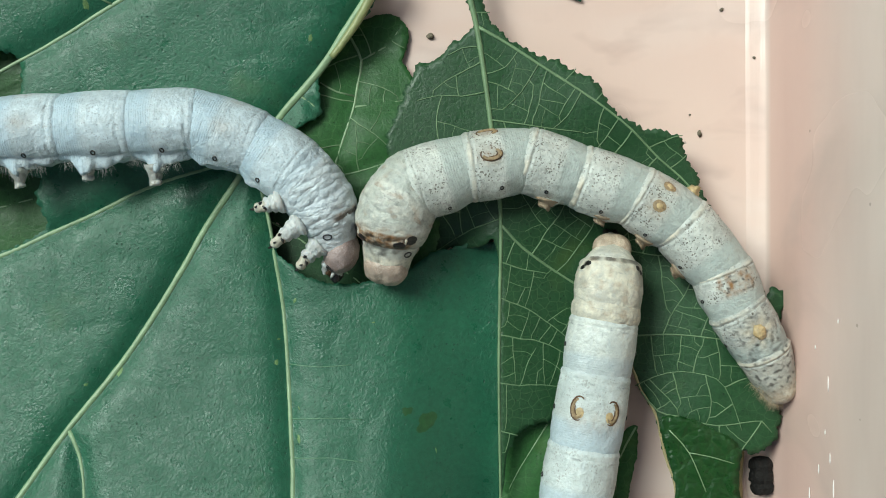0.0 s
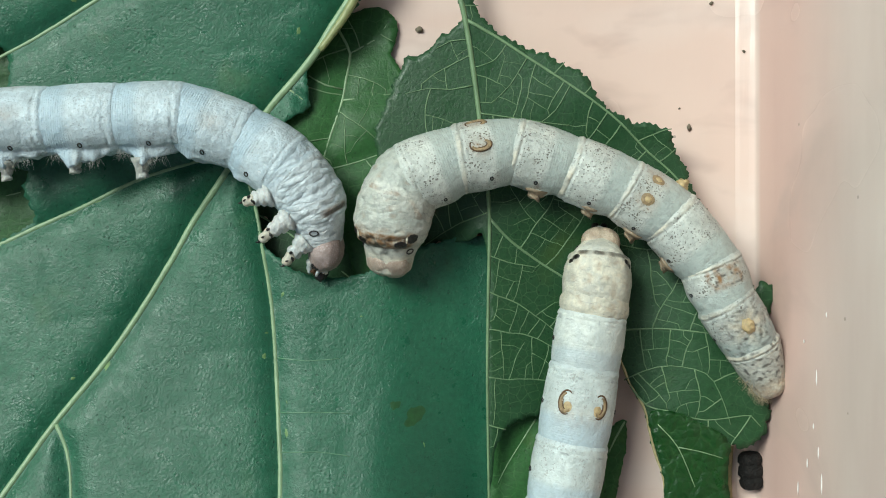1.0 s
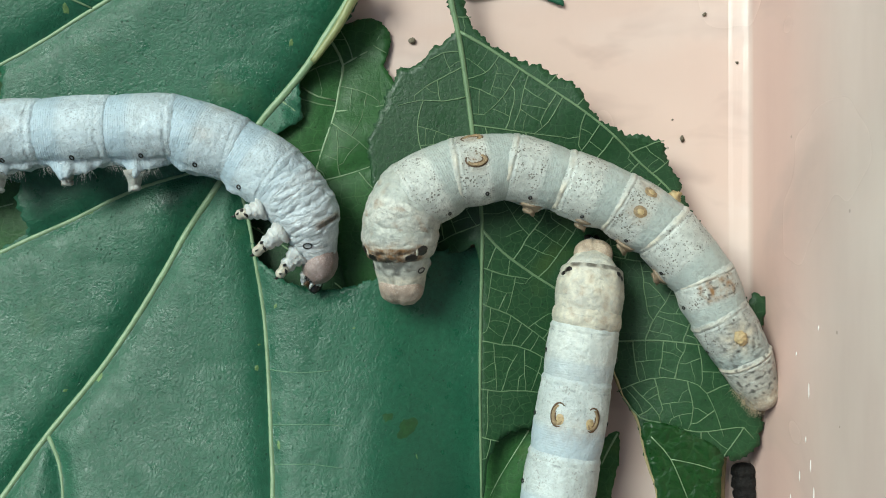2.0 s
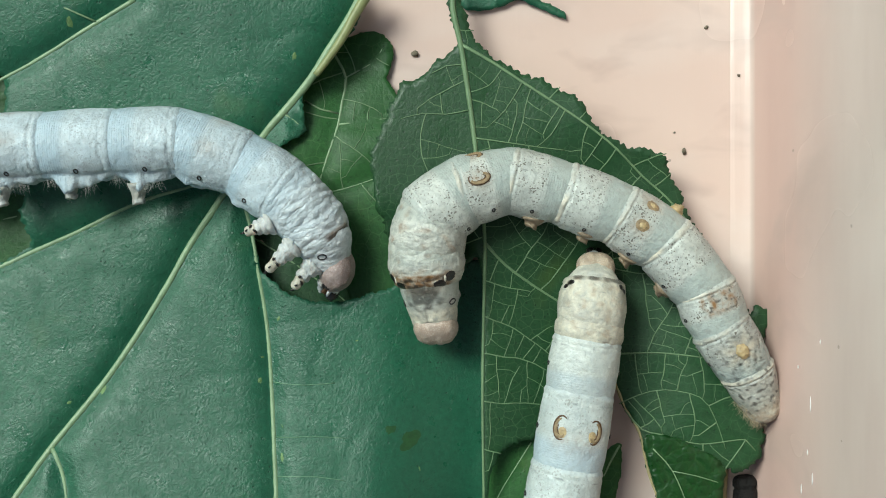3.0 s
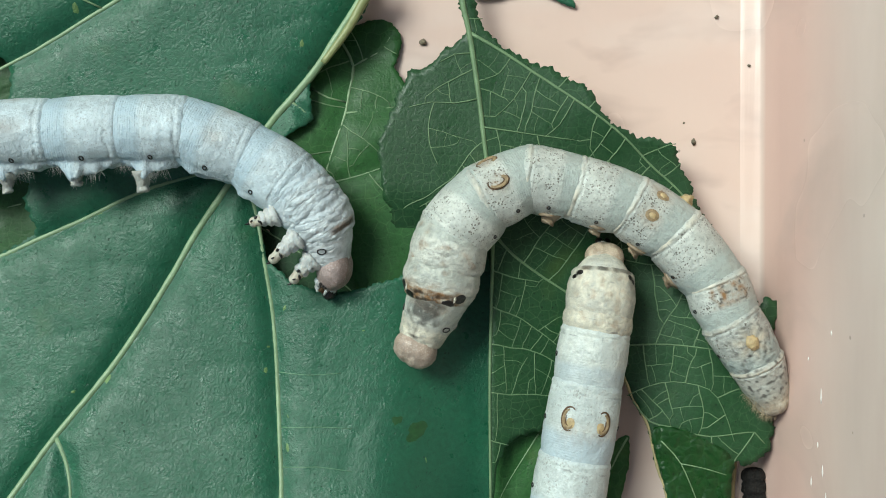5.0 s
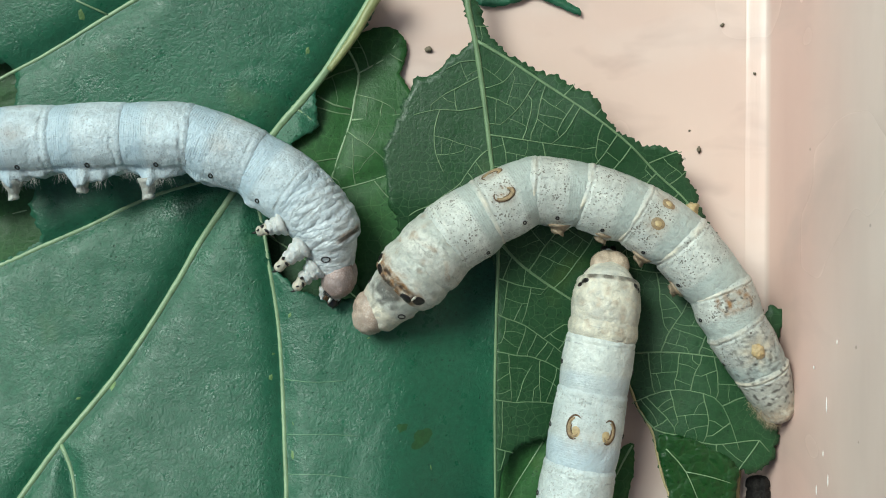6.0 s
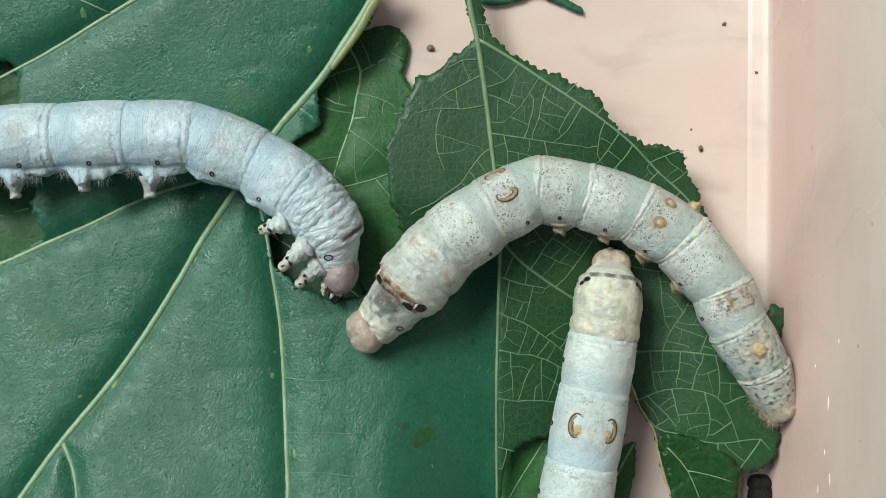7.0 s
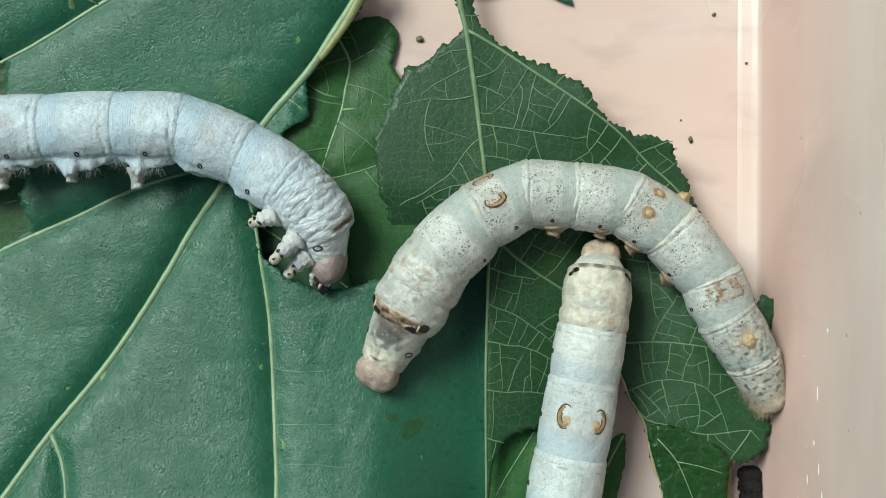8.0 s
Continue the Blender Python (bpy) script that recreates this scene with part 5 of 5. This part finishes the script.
build_worm("white silkworm with cream chest and brown crescents across a leaf hole", (12.71, -29.89, 1.75),
    [1.7, 2.05, 2.95, 3.55, 3.55, 3.6, 3.75, 3.7, 3.7, 3.6, 3.5, 3.4, 3.0, 2.0],
    [2.9, 1.65, 4.28, 1.85, 5.69, 8.02, 6.83, 6.77, 6.53, 6.24, 5.95, 5.47, 4.95],
    SKIN_CREAM, HEAD_TAN, {"pigment": cream_pigment, "parts": cream_parts, "flap": 0.15, "shoulder": 1.14, "accordion": 0.3, "crease": 0.15, "fold": 1.3, "pucker": 0.28}, 2.1, 51, [
        (4.55, 28.73, 1.78, 0.00, 27.03, 85.28),
        (4.34, 26.99, 2.38, 0.00, 31.30, 79.83),
        (4.00, 24.19, 3.09, 0.00, 7.64, 83.96),
        (3.59, 21.17, 3.37, 0.00, 0.00, 78.69),
        (2.98, 17.45, 3.40, 0.00, 0.48, 81.37),
        (1.88, 10.68, 3.49, 0.00, 1.02, 80.31),
        (0.60, 3.36, 3.54, 0.00, -0.40, 79.85),
        (-0.61, -3.33, 3.52, 0.00, 0.00, 79.70),
        (-1.87, -9.85, 3.47, 0.00, -0.83, 78.30),
        (-3.20, -16.09, 3.37, 0.00, -0.87, 77.74),
        (-4.52, -22.04, 3.28, 0.00, -0.91, 77.12),
        (-5.72, -27.62, 3.04, 0.00, -3.98, 78.69),
        (-6.66, -32.70, 2.38, 0.00, -11.06, 80.45)])



# ---- movement ----
def motions():
    walk(grey_worm[0], [
        (0.0, mm_pose(-36.23, -0.19, 2.12, 8.00, 35.68, -97.80)),
        (1.0, mm_pose(-34.53, 0.04, 2.12, 8.00, 43.90, -95.78)),
        (1.5, mm_pose(-34.14, -1.10, 2.12, 8.00, 36.75, -98.24)),
        (1.7, mm_pose(-33.36, -1.34, 2.12, 8.00, 36.12, -94.99)),
        (2.8, mm_pose(-30.16, -3.93, 2.12, 8.00, 35.97, -90.37)),
        (3.0, mm_pose(-28.91, -4.67, 2.12, 8.00, 35.85, -83.17)),
        (3.5, mm_pose(-26.08, -5.06, 2.12, 8.00, 37.41, -86.51)),
        (4.0, mm_pose(-26.56, -6.84, 2.12, 8.00, 35.36, -89.63)),
        (4.5, mm_pose(-28.87, -8.11, 2.12, 8.00, 31.99, -104.85)),
        (4.7, mm_pose(-29.97, -8.23, 2.12, 8.00, 31.39, -109.82)),
        (5.8, mm_pose(-37.74, -4.07, 2.12, 8.00, 36.41, -167.06)),
        (6.0, mm_pose(-37.97, -2.80, 2.12, 8.00, 35.13, -180.19)),
        (6.5, mm_pose(-38.37, -2.88, 2.12, 8.00, 34.39, -163.90)),
        (7.0, mm_pose(-38.59, -5.32, 2.12, 8.00, 33.89, -151.56)),
        (7.5, mm_pose(-37.58, -8.15, 2.12, 8.00, 33.02, -128.23)),
        (8.0, mm_pose(-35.81, -10.88, 2.12, 8.00, 31.54, -114.60))])
    walk(grey_worm[1], [
        (0.0, mm_pose(-35.78, 2.73, 2.86, 18.00, 19.37, -99.68)),
        (1.0, mm_pose(-34.33, 2.27, 2.86, 18.00, 21.24, -94.77)),
        (1.5, mm_pose(-33.82, 1.73, 2.86, 18.00, 19.36, -95.19)),
        (1.7, mm_pose(-33.20, 1.61, 2.86, 18.00, 18.98, -91.89)),
        (2.8, mm_pose(-30.33, -0.56, 2.86, 18.00, 16.39, -85.43)),
        (3.0, mm_pose(-29.43, -1.05, 2.86, 18.00, 15.11, -81.25)),
        (3.5, mm_pose(-26.78, -1.92, 2.86, 18.00, 16.43, -72.58)),
        (4.0, mm_pose(-27.00, -3.36, 2.86, 18.00, 15.94, -78.74)),
        (4.5, mm_pose(-28.16, -3.93, 2.86, 18.00, 14.76, -95.97)),
        (4.7, mm_pose(-28.80, -4.08, 2.86, 18.00, 14.91, -102.65)),
        (5.8, mm_pose(-35.04, -2.12, 2.86, 18.00, 15.72, -132.09)),
        (6.0, mm_pose(-35.19, -1.25, 2.86, 18.00, 16.37, -132.72)),
        (6.5, mm_pose(-35.40, -0.95, 2.86, 18.00, 15.89, -136.54)),
        (7.0, mm_pose(-35.62, -2.74, 2.86, 18.00, 14.65, -131.63)),
        (7.5, mm_pose(-35.00, -4.78, 2.86, 18.00, 14.18, -126.82)),
        (8.0, mm_pose(-33.90, -6.89, 2.86, 18.00, 14.45, -116.24))])
    walk(grey_worm[2], [
        (0.0, mm_pose(-35.34, 5.37, 3.52, 18.00, 13.11, -98.79)),
        (1.0, mm_pose(-34.14, 4.69, 3.52, 18.00, 13.73, -93.88)),
        (1.5, mm_pose(-33.60, 4.55, 3.52, 18.00, 11.52, -93.20)),
        (1.7, mm_pose(-33.17, 4.55, 3.52, 18.00, 10.88, -88.92)),
        (2.8, mm_pose(-30.61, 3.05, 3.52, 18.00, 8.88, -85.60)),
        (3.0, mm_pose(-29.96, 2.87, 3.52, 18.00, 8.56, -83.73)),
        (3.5, mm_pose(-27.73, 1.51, 3.52, 18.00, 9.24, -77.28)),
        (4.0, mm_pose(-27.68, 0.30, 3.52, 18.00, 8.82, -80.49)),
        (4.5, mm_pose(-27.87, 0.24, 3.52, 18.00, 7.87, -90.95)),
        (4.7, mm_pose(-28.15, -0.02, 3.52, 18.00, 8.01, -93.98)),
        (5.8, mm_pose(-32.55, 0.70, 3.52, 18.00, 8.86, -130.48)),
        (6.0, mm_pose(-32.70, 1.39, 3.52, 18.00, 8.88, -134.22)),
        (6.5, mm_pose(-32.67, 1.69, 3.52, 18.00, 8.48, -135.09)),
        (7.0, mm_pose(-32.92, 0.40, 3.52, 18.00, 8.24, -129.36)),
        (7.5, mm_pose(-32.46, -1.25, 3.52, 18.00, 7.84, -124.14)),
        (8.0, mm_pose(-31.96, -3.00, 3.52, 18.00, 7.54, -116.78))])
    walk(grey_worm[3], [
        (0.0, mm_pose(-34.28, 7.73, 3.71, 14.00, -1.66, -123.73)),
        (1.0, mm_pose(-33.32, 7.37, 3.71, 14.00, -1.45, -113.68)),
        (1.5, mm_pose(-32.87, 7.33, 3.71, 14.00, -1.54, -112.16)),
        (1.7, mm_pose(-32.52, 7.28, 3.71, 14.00, -1.65, -113.74)),
        (2.8, mm_pose(-30.27, 6.31, 3.71, 14.00, -1.50, -104.54)),
        (3.0, mm_pose(-29.65, 6.30, 3.71, 14.00, -1.40, -104.52)),
        (3.5, mm_pose(-28.05, 4.67, 3.71, 14.00, -1.55, -90.01)),
        (4.0, mm_pose(-27.93, 3.76, 3.71, 14.00, -1.39, -89.90)),
        (4.5, mm_pose(-27.67, 3.53, 3.71, 14.00, -1.70, -96.31)),
        (4.7, mm_pose(-27.79, 3.36, 3.71, 14.00, -1.57, -97.84)),
        (5.8, mm_pose(-30.20, 3.36, 3.71, 14.00, -1.33, -132.28)),
        (6.0, mm_pose(-30.34, 3.86, 3.71, 14.00, -1.42, -133.39)),
        (6.5, mm_pose(-30.14, 4.07, 3.71, 14.00, -1.43, -137.88)),
        (7.0, mm_pose(-30.52, 3.16, 3.71, 14.00, -1.33, -132.24)),
        (7.5, mm_pose(-30.19, 1.82, 3.71, 14.00, -1.29, -128.29)),
        (8.0, mm_pose(-29.97, 0.42, 3.71, 14.00, -1.24, -122.94))])
    walk(grey_worm[4], [
        (0.0, mm_pose(-30.42, 10.06, 3.59, 22.00, -1.32, -161.80)),
        (1.0, mm_pose(-29.78, 10.19, 3.59, 22.00, -1.36, -158.61)),
        (1.5, mm_pose(-29.58, 10.05, 3.59, 22.00, -1.43, -157.50)),
        (1.7, mm_pose(-29.26, 10.01, 3.59, 22.00, -1.42, -155.04)),
        (2.8, mm_pose(-28.21, 9.19, 3.59, 22.00, -2.08, -145.08)),
        (3.0, mm_pose(-27.73, 9.28, 3.59, 22.00, -2.27, -142.55)),
        (3.5, mm_pose(-27.05, 7.79, 3.59, 22.00, -2.41, -126.24)),
        (4.0, mm_pose(-26.79, 7.32, 3.59, 22.00, -2.07, -125.52)),
        (4.5, mm_pose(-26.32, 6.94, 3.59, 22.00, -1.89, -122.86)),
        (4.7, mm_pose(-26.24, 6.92, 3.59, 22.00, -1.80, -125.64)),
        (5.8, mm_pose(-26.96, 6.30, 3.59, 22.00, -1.74, -142.49)),
        (6.0, mm_pose(-26.92, 6.65, 3.59, 22.00, -1.62, -146.35)),
        (6.5, mm_pose(-26.63, 6.75, 3.59, 22.00, -1.62, -146.35)),
        (7.0, mm_pose(-26.99, 6.26, 3.59, 22.00, -1.53, -143.78)),
        (7.5, mm_pose(-26.82, 5.27, 3.59, 22.00, -1.49, -139.09)),
        (8.0, mm_pose(-26.87, 4.22, 3.59, 22.00, -1.49, -134.25))])
    walk(grey_worm[5], [
        (0.0, mm_pose(-24.28, 11.52, 3.42, 38.00, -1.68, -171.35)),
        (1.0, mm_pose(-24.14, 11.77, 3.42, 38.00, -1.88, -170.27)),
        (1.5, mm_pose(-24.10, 11.63, 3.42, 38.00, -1.88, -170.27)),
        (1.7, mm_pose(-23.81, 11.61, 3.42, 38.00, -1.89, -172.06)),
        (2.8, mm_pose(-23.74, 11.07, 3.42, 38.00, -1.84, -165.09)),
        (3.0, mm_pose(-23.72, 11.10, 3.42, 38.00, -2.02, -164.21)),
        (3.5, mm_pose(-23.51, 10.28, 3.42, 38.00, -1.95, -156.17)),
        (4.0, mm_pose(-23.05, 10.14, 3.42, 38.00, -1.90, -154.89)),
        (4.5, mm_pose(-22.65, 9.97, 3.42, 38.00, -1.95, -154.05)),
        (4.7, mm_pose(-22.50, 9.89, 3.42, 38.00, -2.04, -154.96)),
        (5.8, mm_pose(-22.64, 9.19, 3.42, 38.00, -1.89, -149.30)),
        (6.0, mm_pose(-22.50, 9.27, 3.42, 38.00, -2.07, -152.20)),
        (6.5, mm_pose(-22.20, 9.25, 3.42, 38.00, -2.11, -154.58)),
        (7.0, mm_pose(-22.39, 9.13, 3.42, 38.00, -1.97, -152.20)),
        (7.5, mm_pose(-22.26, 8.40, 3.42, 38.00, -1.92, -151.68)),
        (8.0, mm_pose(-22.40, 7.56, 3.42, 38.00, -1.88, -151.77))])
    walk(grey_worm[6], [
        (0.0, mm_pose(-18.22, 11.09, 3.28, 33.00, -0.91, 162.25)),
        (1.0, mm_pose(-18.19, 11.38, 3.28, 33.00, -0.85, 164.14)),
        (1.5, mm_pose(-18.22, 11.27, 3.28, 33.00, -0.86, 164.37)),
        (1.7, mm_pose(-17.99, 11.19, 3.28, 33.00, -0.88, 164.61)),
        (2.8, mm_pose(-18.05, 11.07, 3.28, 33.00, -0.93, 164.95)),
        (3.0, mm_pose(-18.15, 11.10, 3.28, 33.00, -0.89, 166.23)),
        (3.5, mm_pose(-18.04, 10.71, 3.28, 33.00, -0.91, 166.60)),
        (4.0, mm_pose(-17.73, 10.58, 3.28, 33.00, -0.96, 164.08)),
        (4.5, mm_pose(-17.42, 10.39, 3.28, 33.00, -0.96, 163.55)),
        (4.7, mm_pose(-17.49, 10.42, 3.28, 33.00, -1.02, 167.16)),
        (5.8, mm_pose(-17.50, 10.28, 3.28, 33.00, -1.01, 172.00)),
        (6.0, mm_pose(-17.40, 10.21, 3.28, 33.00, -0.97, 174.19)),
        (6.5, mm_pose(-17.21, 10.01, 3.28, 33.00, -1.01, 172.64)),
        (7.0, mm_pose(-17.28, 10.07, 3.28, 33.00, -1.01, 172.68)),
        (7.5, mm_pose(-17.10, 9.53, 3.28, 33.00, -1.02, 175.24)),
        (8.0, mm_pose(-17.13, 8.82, 3.28, 33.00, -1.00, 177.82))])
    walk(grey_worm[7], [
        (0.0, mm_pose(-12.27, 9.12, 3.23, 27.00, 0.00, 161.20)),
        (1.0, mm_pose(-12.14, 9.28, 3.23, 27.00, 0.00, 157.68)),
        (1.5, mm_pose(-12.19, 9.25, 3.23, 27.00, 0.00, 158.63)),
        (1.7, mm_pose(-12.10, 9.22, 3.23, 27.00, 0.00, 158.48)),
        (2.8, mm_pose(-12.20, 9.19, 3.23, 27.00, 0.00, 159.61)),
        (3.0, mm_pose(-12.17, 9.22, 3.23, 27.00, 0.00, 158.98)),
        (3.5, mm_pose(-12.16, 9.04, 3.23, 27.00, 0.00, 161.92)),
        (4.0, mm_pose(-12.09, 8.93, 3.23, 27.00, 0.00, 163.46)),
        (4.5, mm_pose(-11.94, 8.83, 3.23, 27.00, 0.00, 164.68)),
        (4.7, mm_pose(-12.03, 8.95, 3.23, 27.00, 0.00, 162.88)),
        (5.8, mm_pose(-12.01, 8.99, 3.23, 27.00, 0.00, 161.99)),
        (6.0, mm_pose(-11.90, 9.00, 3.23, 27.00, 0.00, 161.12)),
        (6.5, mm_pose(-11.86, 8.87, 3.23, 27.00, 0.00, 163.43)),
        (7.0, mm_pose(-11.90, 8.90, 3.23, 27.00, 0.00, 163.05)),
        (7.5, mm_pose(-11.81, 8.69, 3.23, 27.00, 0.00, 166.78)),
        (8.0, mm_pose(-11.80, 8.40, 3.23, 27.00, 0.00, 172.92))])
    walk(blue_worm[0], [
        (0.0, mm_pose(22.46, -14.42, 1.99, -72.00, 12.00, -84.00)),
        (0.5, mm_pose(22.33, -14.59, 1.99, -72.00, 12.00, -84.00)),
        (1.0, mm_pose(22.13, -14.95, 1.99, -72.00, 12.00, -84.00)),
        (1.5, mm_pose(21.75, -15.16, 1.99, -72.00, 12.00, -84.00)),
        (3.0, mm_pose(23.79, -14.42, 1.99, -72.00, 12.00, -84.00)),
        (3.5, mm_pose(23.46, -14.81, 1.99, -72.00, 12.00, -84.00)),
        (4.0, mm_pose(23.10, -15.07, 1.99, -72.00, 12.00, -84.00)),
        (4.5, mm_pose(22.91, -15.30, 1.99, -72.00, 12.00, -84.00)),
        (6.0, mm_pose(22.69, -15.52, 1.99, -72.00, 12.00, -84.00)),
        (6.5, mm_pose(22.70, -15.40, 1.99, -72.00, 12.00, -84.00)),
        (7.0, mm_pose(22.69, -15.23, 1.99, -72.00, 12.00, -84.00)),
        (7.5, mm_pose(22.75, -15.49, 1.99, -72.00, 12.00, -84.00)),
        (8.0, mm_pose(22.64, -15.11, 1.99, -72.00, 12.00, -84.00))])
    walk(blue_worm[1], [
        (0.0, mm_pose(21.60, -11.42, 2.52, -50.00, 19.71, -78.48)),
        (0.5, mm_pose(21.57, -11.49, 2.52, -50.00, 18.78, -79.09)),
        (1.0, mm_pose(21.51, -11.81, 2.52, -50.00, 18.48, -79.85)),
        (1.5, mm_pose(21.26, -11.94, 2.52, -50.00, 17.56, -80.55)),
        (3.0, mm_pose(22.80, -11.51, 2.52, -50.00, 20.35, -77.56)),
        (3.5, mm_pose(22.65, -11.77, 2.52, -50.00, 19.38, -78.80)),
        (4.0, mm_pose(22.43, -11.91, 2.52, -50.00, 18.11, -79.62)),
        (4.5, mm_pose(22.24, -12.14, 2.52, -50.00, 18.11, -79.63)),
        (6.0, mm_pose(21.93, -12.31, 2.52, -50.00, 17.50, -81.21)),
        (6.5, mm_pose(21.94, -12.32, 2.52, -50.00, 18.88, -81.32)),
        (7.0, mm_pose(22.02, -12.20, 2.52, -50.00, 19.14, -81.87)),
        (7.5, mm_pose(22.17, -12.46, 2.52, -50.00, 18.84, -82.35)),
        (8.0, mm_pose(22.11, -12.17, 2.52, -50.00, 19.65, -82.78))])
    walk(blue_worm[2], [
        (0.0, mm_pose(20.68, -8.92, 3.13, -44.00, 10.76, -63.88)),
        (0.5, mm_pose(20.74, -8.90, 3.13, -44.00, 10.77, -63.91)),
        (1.0, mm_pose(20.82, -9.14, 3.13, -44.00, 10.53, -64.58)),
        (1.5, mm_pose(20.73, -9.18, 3.13, -44.00, 10.61, -65.36)),
        (3.0, mm_pose(21.58, -9.11, 3.13, -44.00, 10.27, -58.59)),
        (3.5, mm_pose(21.62, -9.22, 3.13, -44.00, 10.18, -58.98)),
        (4.0, mm_pose(21.54, -9.24, 3.13, -44.00, 10.23, -58.88)),
        (4.5, mm_pose(21.40, -9.45, 3.13, -44.00, 10.28, -60.60)),
        (6.0, mm_pose(21.44, -9.62, 3.13, -44.00, 10.68, -61.10)),
        (6.5, mm_pose(21.45, -9.75, 3.13, -44.00, 10.54, -61.44)),
        (7.0, mm_pose(21.57, -9.67, 3.13, -44.00, 10.41, -59.92)),
        (7.5, mm_pose(21.77, -9.94, 3.13, -44.00, 10.27, -58.57)),
        (8.0, mm_pose(21.76, -9.76, 3.13, -44.00, 10.41, -58.22))])
    walk(blue_worm[3], [
        (0.0, mm_pose(18.85, -6.29, 3.47, -40.00, 1.57, -47.75)),
        (0.5, mm_pose(18.91, -6.27, 3.47, -40.00, 1.57, -47.77)),
        (1.0, mm_pose(19.00, -6.43, 3.47, -40.00, 1.54, -48.64)),
        (1.5, mm_pose(18.96, -6.48, 3.47, -40.00, 1.56, -49.18)),
        (3.0, mm_pose(19.44, -6.48, 3.47, -40.00, 1.47, -44.00)),
        (3.5, mm_pose(19.48, -6.56, 3.47, -40.00, 1.47, -44.43)),
        (4.0, mm_pose(19.40, -6.59, 3.47, -40.00, 1.47, -44.29)),
        (4.5, mm_pose(19.35, -6.77, 3.47, -40.00, 1.49, -45.66)),
        (6.0, mm_pose(19.47, -7.04, 3.47, -40.00, 1.54, -45.56)),
        (6.5, mm_pose(19.48, -7.12, 3.47, -40.00, 1.52, -46.02)),
        (7.0, mm_pose(19.51, -7.05, 3.47, -40.00, 1.50, -44.93)),
        (7.5, mm_pose(19.62, -7.31, 3.47, -40.00, 1.47, -43.98)),
        (8.0, mm_pose(19.61, -7.18, 3.47, -40.00, 1.49, -43.52))])
    walk(blue_worm[4], [
        (0.0, mm_pose(15.46, -3.47, 3.44, -38.00, -1.51, -34.55)),
        (0.5, mm_pose(15.50, -3.45, 3.44, -38.00, -1.50, -34.29)),
        (1.0, mm_pose(15.56, -3.58, 3.44, -38.00, -1.49, -33.98)),
        (1.5, mm_pose(15.57, -3.63, 3.44, -38.00, -1.50, -34.27)),
        (3.0, mm_pose(15.81, -3.65, 3.44, -38.00, -1.47, -34.11)),
        (3.5, mm_pose(15.84, -3.72, 3.44, -38.00, -1.47, -33.81)),
        (4.0, mm_pose(15.77, -3.76, 3.44, -38.00, -1.47, -33.76)),
        (4.5, mm_pose(15.76, -3.90, 3.44, -38.00, -1.46, -34.13)),
        (6.0, mm_pose(15.90, -4.17, 3.44, -38.00, -1.44, -34.51)),
        (6.5, mm_pose(15.88, -4.23, 3.44, -38.00, -1.43, -34.25)),
        (7.0, mm_pose(15.87, -4.16, 3.44, -38.00, -1.43, -34.25)),
        (7.5, mm_pose(15.94, -4.41, 3.44, -38.00, -1.43, -34.60)),
        (8.0, mm_pose(15.91, -4.32, 3.44, -38.00, -1.42, -34.02))])
    walk(blue_worm[5], [
        (0.0, mm_pose(10.09, -0.86, 3.42, -38.00, 0.82, -18.97)),
        (0.5, mm_pose(10.10, -0.84, 3.42, -38.00, 0.82, -18.80)),
        (1.0, mm_pose(10.12, -0.95, 3.42, -38.00, 0.81, -19.20)),
        (1.5, mm_pose(10.15, -0.98, 3.42, -38.00, 0.81, -19.41)),
        (3.0, mm_pose(10.27, -0.96, 3.42, -38.00, 0.79, -19.18)),
        (3.5, mm_pose(10.27, -1.02, 3.42, -38.00, 0.79, -19.37)),
        (4.0, mm_pose(10.22, -1.06, 3.42, -38.00, 0.79, -19.62)),
        (4.5, mm_pose(10.21, -1.14, 3.42, -38.00, 0.79, -20.26)),
        (6.0, mm_pose(10.28, -1.29, 3.42, -38.00, 0.77, -21.22)),
        (6.5, mm_pose(10.24, -1.33, 3.42, -38.00, 0.77, -21.45)),
        (7.0, mm_pose(10.23, -1.28, 3.42, -38.00, 0.77, -21.20)),
        (7.5, mm_pose(10.29, -1.44, 3.42, -38.00, 0.77, -22.10)),
        (8.0, mm_pose(10.24, -1.41, 3.42, -38.00, 0.77, -21.71))])
    walk(blue_worm[6], [
        (0.0, mm_pose(3.48, 0.11, 3.49, -38.00, 0.39, 1.83)),
        (0.5, mm_pose(3.47, 0.12, 3.49, -38.00, 0.39, 1.92)),
        (1.0, mm_pose(3.47, 0.08, 3.49, -38.00, 0.39, 1.33)),
        (1.5, mm_pose(3.49, 0.07, 3.49, -38.00, 0.39, 1.14)),
        (3.0, mm_pose(3.51, 0.08, 3.49, -38.00, 0.39, 1.36)),
        (3.5, mm_pose(3.50, 0.06, 3.49, -38.00, 0.39, 1.03)),
        (4.0, mm_pose(3.49, 0.05, 3.49, -38.00, 0.39, 0.81)),
        (4.5, mm_pose(3.49, 0.03, 3.49, -38.00, 0.39, 0.49)),
        (6.0, mm_pose(3.50, -0.01, 3.49, -38.00, 0.39, -0.13)),
        (6.5, mm_pose(3.48, -0.02, 3.49, -38.00, 0.39, -0.37)),
        (7.0, mm_pose(3.48, -0.01, 3.49, -38.00, 0.39, -0.11)),
        (7.5, mm_pose(3.50, -0.05, 3.49, -38.00, 0.39, -0.85)),
        (8.0, mm_pose(3.47, -0.05, 3.49, -38.00, 0.39, -0.78))])


motions()
